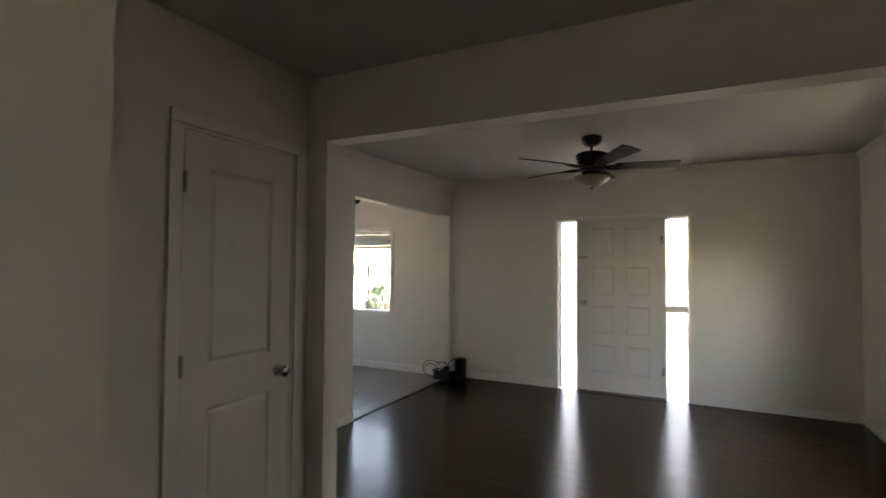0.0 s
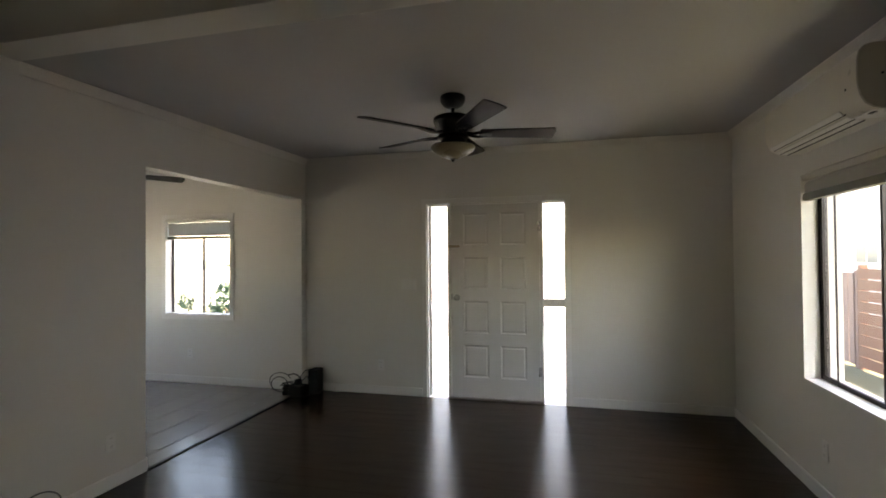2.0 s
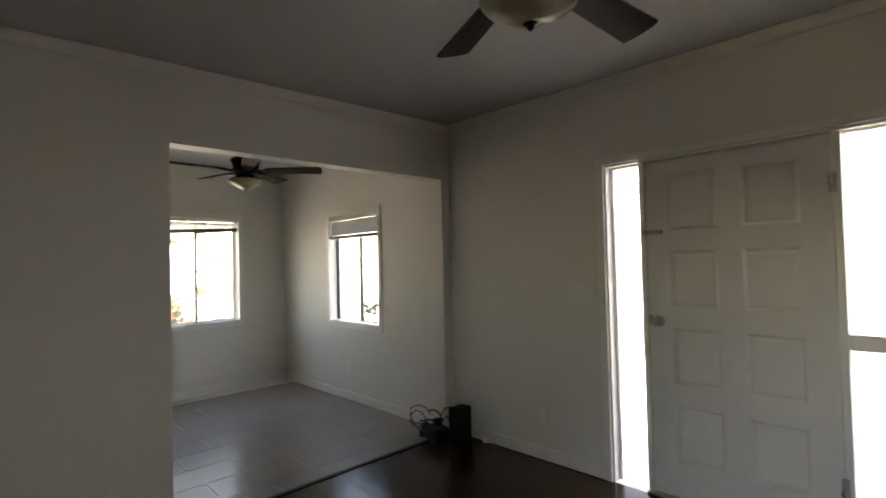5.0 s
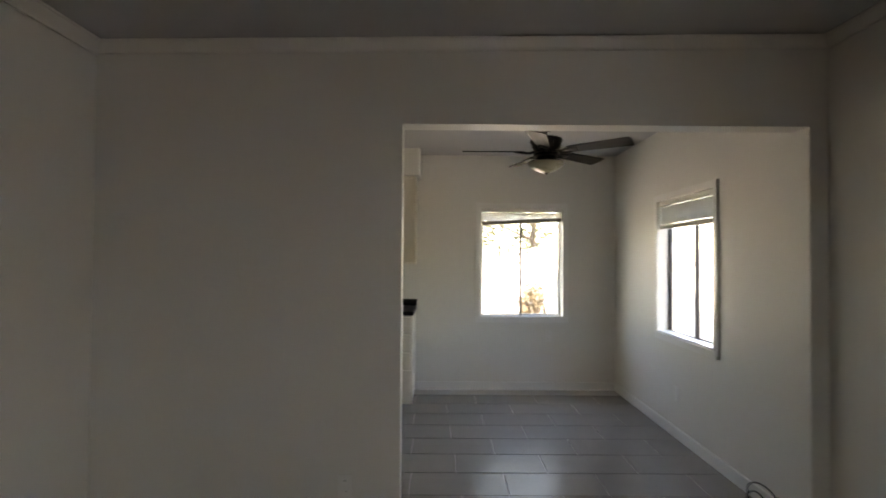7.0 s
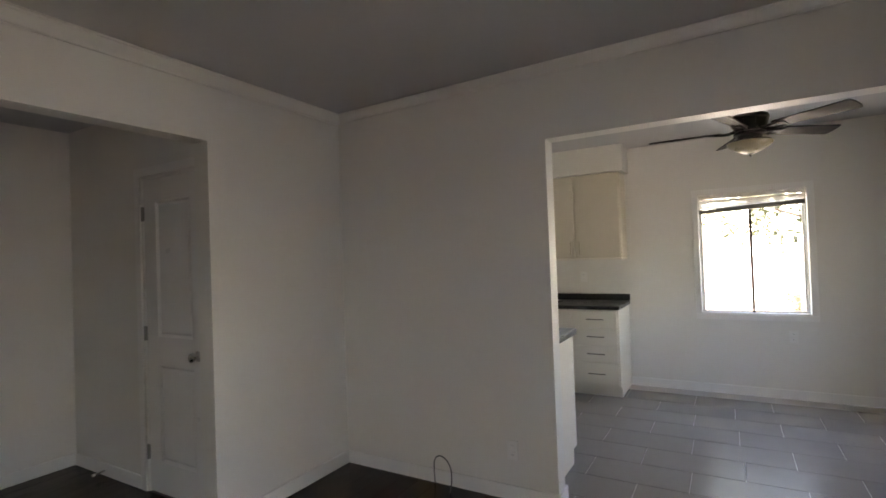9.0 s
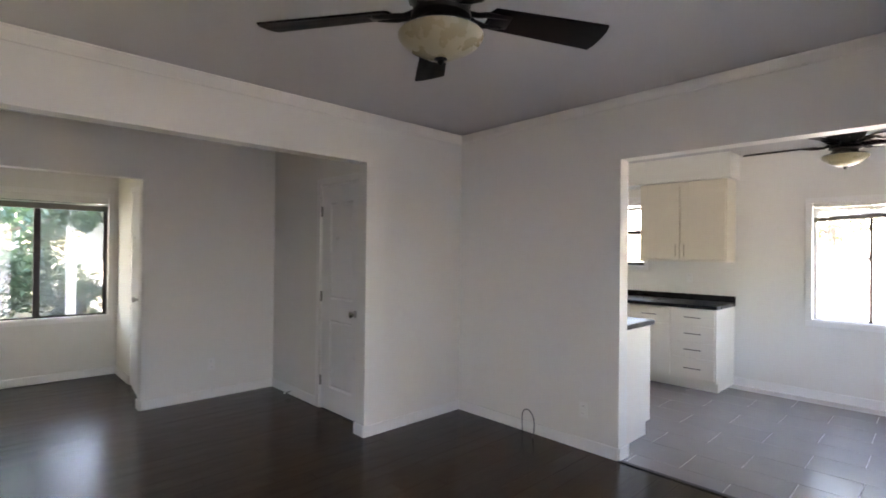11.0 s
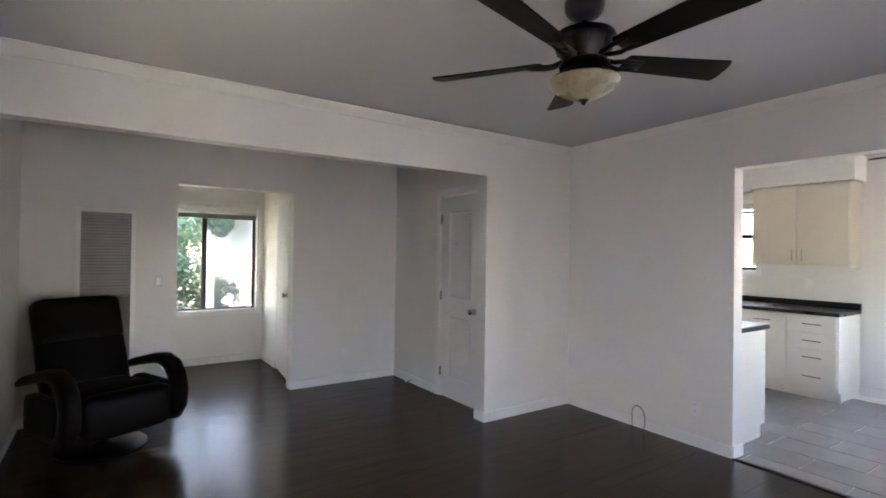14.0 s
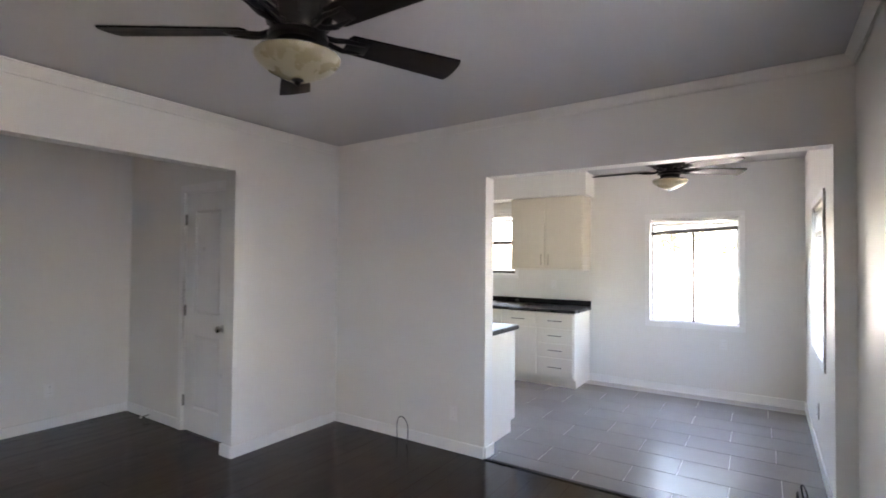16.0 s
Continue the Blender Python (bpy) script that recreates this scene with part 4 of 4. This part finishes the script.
boxes("back_core", [(-0.27, 0.27, -0.085, 0.02, 0.0, 0.62)], M_LEATHER, ch, 0.03, m=bk)
for s in (-1, 1):
    arm = cushion("armrest", ch, s * 0.355 - 0.055, s * 0.355 + 0.055, -0.24, 0.36, 0.17, 0.45, 0.05, 0.008)
    bm = bmesh.new()
    loop = [(-0.34, 0.49), (-0.26, 0.53), (-0.10, 0.565), (0.06, 0.60), (0.18, 0.61), (0.29, 0.575), (0.355, 0.50), (0.385, 0.40), (0.375, 0.30), (0.32, 0.215), (0.22, 0.19)]
    rings = []
    for i, (y, z) in enumerate(loop):
        a, b = loop[max(i - 1, 0)], loop[min(i + 1, len(loop) - 1)]
        d = Vector((0, b[0] - a[0], b[1] - a[1])).normalized()
        nrm = Vector((0, -d.z, d.y))
        thick = (0.018, 0.03, 0.036, 0.04, 0.045, 0.055, 0.06, 0.06, 0.06, 0.05, 0.03)[i]
        ring = []
        for k in range(14):
            t = 2 * math.pi * k / 14
            cx, cn = math.cos(t), math.sin(t)
            ring.append(bm.verts.new(Vector((s * 0.355, y, z)) + Vector((0.058 * math.copysign(abs(cx) ** 0.6, cx), 0, 0)) + nrm * thick * math.copysign(abs(cn) ** 0.6, cn)))
        rings.append(ring)
    for a, b in zip(rings, rings[1:]):
        for k in range(14):
            bm.faces.new((a[k], a[(k + 1) % 14], b[(k + 1) % 14], b[k]))
    bm.faces.new(rings[0]), bm.faces.new(rings[-1])
    part("arm_pad", bm, M_LEATHER, arm, smooth=True)

# ---- outside ----
bm = bmesh.new()
for p, q, r, s in pieces(-400, 400, -400, 400, [(WX - 0.14, LX + 0.15, -3.72, LY + 0.14)]):
    box(bm, p, q, r, s, -0.6, -0.25)
tagged(part("ground", bm, M_GRASS), "lawn around the house", kind="structure")
# Added pale concrete that reflects daylight into the north and west windows.
tagged(boxes("bounce_pavement", [(-9.4, 0.2, LY + 0.2, 9.0, -0.25, -0.23), (-9.4, WX - 0.2, -6, LY + 0.2, -0.25, -0.23), (0.21, 2.8, LY + 0.2, 9.0, -0.25, -0.23)], M_CONC), "added pale concrete ground that bounces daylight indoors", kind="structure")
tagged(boxes("foundation", [(WX - 0.14, LX + 0.15, -3.72, LY + 0.14, -0.55, -0.05)], M_CONC), "concrete foundation", kind="structure")


def tree(x, y, h, r, label, seed, leaves=900, leaf=0.09, low=0.35, foliage=None):
    rnd = random.Random(seed)
    t = thing("tree", pose(x, y, -0.25), label, "tree", "garden trees")
    bm = bmesh.new()
    tube(bm, [(0, 0, -0.05), (0.03, 0, h * 0.3), (0.0, 0.05, h * 0.55), (0.05, 0, h * 0.8)], [0.12, 0.10, 0.07, 0.03], 9)
    ends = []
    for k in range(9):
        a, z = rnd.uniform(0, 6.28), h * rnd.uniform(0.3, 0.75)
        e = Vector((math.cos(a) * r * 0.75, math.sin(a) * r * 0.75, z + rnd.uniform(0.2, 0.5) * r))
        tube(bm, [(0.02, 0, z), (e.x * 0.5, e.y * 0.5, (z + e.z) / 2 - 0.05), e], [0.045, 0.03, 0.012], 6)
        ends.append(e)
    part("trunk", bm, M_BARK, t, smooth=True)
    verts, faces = [], []
    clumps = [(e, r * rnd.uniform(0.28, 0.5)) for e in ends] + [(Vector((rnd.gauss(0, r * 0.45), rnd.gauss(0, r * 0.45), rnd.uniform(h * low, h))), r * rnd.uniform(0.2, 0.45)) for _ in range(22)]
    for i in range(leaves):
        c, cr = rnd.choice(clumps)
        d = Vector((rnd.gauss(0, 1), rnd.gauss(0, 1), rnd.gauss(0, 1))).normalized() * cr * rnd.uniform(0.5, 1.0)
        p = c + d
        u = Vector((rnd.gauss(0, 1), rnd.gauss(0, 1), rnd.gauss(0, 1))).normalized()
        v = u.orthogonal().normalized()
        s = leaf * rnd.uniform(0.6, 1.3)
        b = len(verts)
        verts += [p - u * s, p + v * s * 0.45, p + u * s, p - v * s * 0.45]
        faces.append((b, b + 1, b + 2, b + 3))
    me = bpy.data.meshes.new("crown")
    me.from_pydata([tuple(v) for v in verts], [], faces)
    me.materials.append(foliage or M_LEAF)
    new("crown", me).parent = t
    return t


def fence(name, m, length, h, rows, mat, label, horizontal=True, gap=0.02):
    f = thing(name, m, label, "fence")
    for i in range(int(length // 2) + 1):
        boxes("post", [(i * 2 - 0.045, i * 2 + 0.045, 0.0, 0.09, 0, h + 0.04)], mat, f)
    if horizontal:
        for k in range(rows):
            z = 0.05 + k * (h - 0.05) / rows
            boxes("board", [(0, length, -0.02, -0.001, z, z + (h - 0.05) / rows - 0.012)], mat, f)
    else:
        for k in range(rows):
            x = k * length / rows
            boxes("board", [(x, x + length / rows - gap, -0.02, -0.001, 0.05, h)], mat, f)
        boxes("rail", [(0, length, 0.0, 0.05, h - 0.3, h - 0.2)], mat, f)
    return f


fence("fence", pose(7.0, 7.3, -0.25, 0, 0, -90), 9, 1.5, 9, M_REDWOOD, "reddish horizontal board fence")
fence("fence", pose(7.0, 9.4, -0.25, 0, 0, -90), 2.0, 1.42, 13, M_PINKWOOD, "vertical board fence with pinkish screen haze in its colour", False)
utb = thing("utility_box", pose(6.2, 6.5, -0.25, 0, 0, -90), "pale metal utility box on the ground", "utility box")
boxes("body", [(-0.2, 0.2, -0.12, 0.12, 0, 0.8)], M_WHITEWOOD, utb, 0.02)
boxes("lid", [(-0.22, 0.22, -0.14, 0.14, 0.8, 0.84)], M_GREYWOOD, utb, 0.01)
side = fence("fence", pose(-9.5, -2.0, -0.25, 0, 0, 90), 14, 1.9, 62, M_WHITEWOOD, "white board fence with open pickets above", False, 0.075)
boxes("lower_panel", [(0, 14, -0.035, -0.021, 0.02, 1.52)], M_WHITEWOOD, side)
fence("fence", pose(-3.75, 3.14, -0.25, 0, 0, 90), 2.0, 1.48, 14, M_WHITEWOOD, "short white board fence close to the dining window", False)
fence("fence", pose(-10, 13.5, -0.25), 16, 1.3, 90, M_WHITEWOOD, "white picket fence along the street", False)


def neighbour(m, w, d, h, label):
    b = thing("house", m, label, "house")
    boxes("wall", [(0, w, 0, d, 0, h)], M_STUCCO, b)
    boxes("roof", [(-0.4, w + 0.4, -0.4, d + 0.4, h, h + 0.25)], M_ROOF, b)
    for x in (1.7, 5.2, 9.7):
        if x + 1.2 < w:
            wi = boxes("window", [(x, x + 1.1, -0.05, 0.0, 1.6, 2.7)], M_WHITEWOOD, b)
            for p in ((x + 0.06, x + 0.52, -0.06, -0.051, 1.66, 2.12), (x + 0.58, x + 1.04, -0.06, -0.051, 1.66, 2.12), (x + 0.06, x + 0.52, -0.06, -0.051, 2.18, 2.64), (x + 0.58, x + 1.04, -0.06, -0.051, 2.18, 2.64)):
                boxes("pane", [p], M_GLASSDARK, wi)
    return b


neighbour(pose(10.5, 16.3, -0.45, 0, 0, -90), 20, 6, 4.2, "white stucco neighbouring house")
wing = thing("house", pose(-3.0, -15.0, -0.25), "white stucco wing of the house beside the patio", "house")
boxes("wall", [(0, 3.7, 0, 9.0, 0, 2.75)], M_STUCCO, wing)
boxes("roof", [(-0.4, 4.15, -0.5, 9.3, 2.75, 2.90)], M_ROOF, wing)
boxes("fascia", [(4.15, 4.18, -0.5, 9.3, 2.66, 2.91)], M_WHITEWOOD, wing)
# Unseen patio roof, added to hold the sun off the south window.
pat = thing("patio_shade_roof", pose(2.6, -5.0, 2.35), "added white patio roof that shades the alcove window", "patio roof")
boxes("deck", [(-1.4, 4.0, -0.3, 1.24, 0.1, 0.16)], M_WHITEWOOD, pat)
for i in range(10):
    boxes("rafter", [(-1.38 + 0.59 * i, -1.33 + 0.59 * i, -1.3, -0.301, 0.1, 0.16)], M_WHITEWOOD, pat)
boxes("beam", [(-1.4, 4.0, -1.3, -1.18, -0.05, 0.1)], M_WHITEWOOD, pat)
for i, (x, y, h, r) in enumerate(((-10.9, 4.2, 5.0, 2.2), (-11.2, 1.2, 5.5, 2.4), (-4.8, 11.5, 5.5, 2.2), (-2.6, 12.5, 5.0, 2.0))):
    tree(x, y, h, r, "leafy green tree in the garden", i, 5000 if i < 2 else 1300, 0.09 if i < 2 else 0.06, 0.15, M_PALELEAF)
tree(-8.2, 3.75, 1.15, 0.45, "dry brownish shrub by the white fence", 9, 1500, 0.05, 0.1, M_DRYLEAF)
tree(-2.0, 5.1, 1.3, 0.45, "low leafy shrub in the front yard", 7, 2200, 0.035, low=0.1)
for i, (x, y, h, r) in enumerate(((2.9, -11.0, 5.0, 1.9), (4.6, -10.6, 5.4, 2.0), (6.4, -9.6, 5.2, 2.0), (2.9, -17.0, 5.2, 2.0), (3.8, -13.5, 6.5, 2.4), (1.2, -19.5, 6.5, 2.6), (6.5, -13.0, 6.5, 2.6))):
    tree(x, y, h, r, "leafy green tree beyond the patio", 20 + i, 9000, 0.085, low=0.03)
tree(1.35, -10.9, 1.0, 0.55, "low leafy shrub beside the white wing", 31, 3000, 0.04, low=0.1)
tree(3.9, -8.2, 1.0, 0.7, "low leafy shrub beside the patio", 32, 3000, 0.04, low=0.1)
for x, y in ((1.66, -10.2), (2.32, -15.2)):
    p = thing("porch_post", pose(x, y, -0.25), "square white painted garden post", "garden post", "garden posts")
    boxes("shaft", [(-0.085, 0.085, -0.085, 0.085, 0, 2.2)], M_WHITEWOOD, p, 0.006)
    boxes("cap", [(-0.1, 0.1, -0.1, 0.1, 2.2, 2.24)], M_WHITEWOOD, p, 0.006)
for x in (1.25, 5.15):
    p = thing("porch_post", pose(x, -6.2, -0.25), "white painted wooden porch post", "porch post", "porch posts")
    boxes("shaft", [(-0.06, 0.06, -0.06, 0.06, 0, 2.545)], M_WHITEWOOD, p, 0.005)
tagged(boxes("garden_border", [(1.5, 8.0, -8.6, -7.9, -0.25, -0.12)], M_CONC), "pale low garden border", kind="structure")

# ---- floors ----
fl = tagged(boxes("floor_living", [(0, LX, -0.0, LY, -0.05, -0.004), (POSTX, LX, -T, 0, -0.05, -0.004), (HX0, HX1, HY, -T, -0.05, -0.004), (2.16, 3.24, HY - T, HY, -0.05, -0.004),
                                    (1.3, AX1, AY, HY - T, -0.05, -0.004), (0.4, HX0, HY, -T, -0.05, -0.004)], M_GAP), "dark wood floor", kind="structure")
mesh_cache = {}
tilt_random = random.Random(11)


def slab(name, parent, x0, x1, y0, y1, top, mat, thick=0.008, bev=0.0015):
    """One floor piece; alike ones share a mesh."""
    key = (name, round(x1 - x0, 3), round(y1 - y0, 3))
    if key not in mesh_cache:
        bm = bmesh.new()
        w, d = (x1 - x0) / 2, (y1 - y0) / 2
        lo = [bm.verts.new((sx * w, sy * d, -bev)) for sx, sy in ((-1, -1), (1, -1), (1, 1), (-1, 1))]
        hi = [bm.verts.new((sx * (w - bev), sy * (d - bev), 0)) for sx, sy in ((-1, -1), (1, -1), (1, 1), (-1, 1))]
        bt = [bm.verts.new((sx * w, sy * d, -thick)) for sx, sy in ((-1, -1), (1, -1), (1, 1), (-1, 1))]
        bm.faces.new(hi)
        for i in range(4):
            j = (i + 1) % 4
            bm.faces.new((lo[i], lo[j], hi[j], hi[i]))
            bm.faces.new((bt[i], bt[j], lo[j], lo[i]))
        me = bpy.data.meshes.new(name)
        bm.to_mesh(me)
        bm.free()
        me.materials.append(mat)
        mesh_cache[key] = me
    ob = new(name, mesh_cache[key])
    ob.parent = parent
    ob.location = ((x0 + x1) / 2, (y0 + y1) / 2, top)
    if name == "plank":
        ob.rotation_euler = (radians(tilt_random.uniform(-0.4, 0.4)), radians(tilt_random.uniform(-0.06, 0.06)), 0)


def planks(x0, x1, y0, y1, rnd, w=0.125):
    rows = max(1, round((y1 - y0) / w))
    pw = (y1 - y0) / rows
    for r in range(rows):
        x = x0
        L = rnd.uniform(0.3, 1.2)
        while x < x1 - 0.01:
            e = x1 if x + L > x1 - 0.2 else x + L
            slab("plank", fl, x + 0.0005, e - 0.0005, y0 + r * pw + 0.0004, y0 + (r + 1) * pw - 0.0004, 0.0, M_WOOD, bev=0.0005)
            x = e
            L = rnd.choice((0.6, 0.9, 1.2))


rp = random.Random(4)
planks(0, LX, 0, LY, rp)
planks(POSTX, LX, -T, 0, rp)
planks(HX0, HX1, HY, -T, rp)
planks(2.16, 3.24, HY - T, HY, rp)
planks(1.3, AX1, AY, HY - T, rp)

ft = tagged(boxes("floor_kitchen", [(WX, -T, -1.2, DY, -0.05, -0.003), (-T, -0.0, KO0, KO1, -0.05, -0.003)], M_GROUT), "grey tiled floor", kind="structure")
tw, tl, gr = 0.3125, 0.612, 0.005
edges_x = [-0.001] + [-0.21 - tw * k for k in range(9)]
for k, (xa, xb) in enumerate(zip(edges_x, edges_x[1:])):
    xb = max(xb, WX)
    first = (1.90 if k % 2 else 1.59) - 0.012 * k
    cuts = [-1.2] + [first + tl * n for n in range(-5, 5) if -1.15 < first + tl * n < DY - 0.04] + [DY]
    for ya, yb in zip(cuts, cuts[1:]):
        xr = xa
        if k == 0:
            if ya >= KO0 and yb <= KO1:
                pass
            elif yb <= KO0 or ya >= KO1:
                xr = -T
            else:
                ya2, yb2 = max(ya, KO0), min(yb, KO1)
                if ya < KO0:
                    slab("tile", ft, xb + gr / 2, -T, ya + gr / 2, KO0, 0.0, M_TILE)
                if yb > KO1:
                    slab("tile", ft, xb + gr / 2, -T, KO1, yb - gr / 2, 0.0, M_TILE)
                ya, yb = ya2, yb2
        if xr - xb > 0.03 and yb - ya > 0.02:
            slab("tile", ft, xb + gr / 2, xr - gr / 2, ya + gr / 2, yb - gr / 2, 0.0, M_TILE)
tagged(boxes("threshold_strip", [(-0.018, 0.012, KO0, KO1, 0.001, 0.008)], M_GAP, None, 0.003), "dark transition strip between wood and tile", kind="structure")
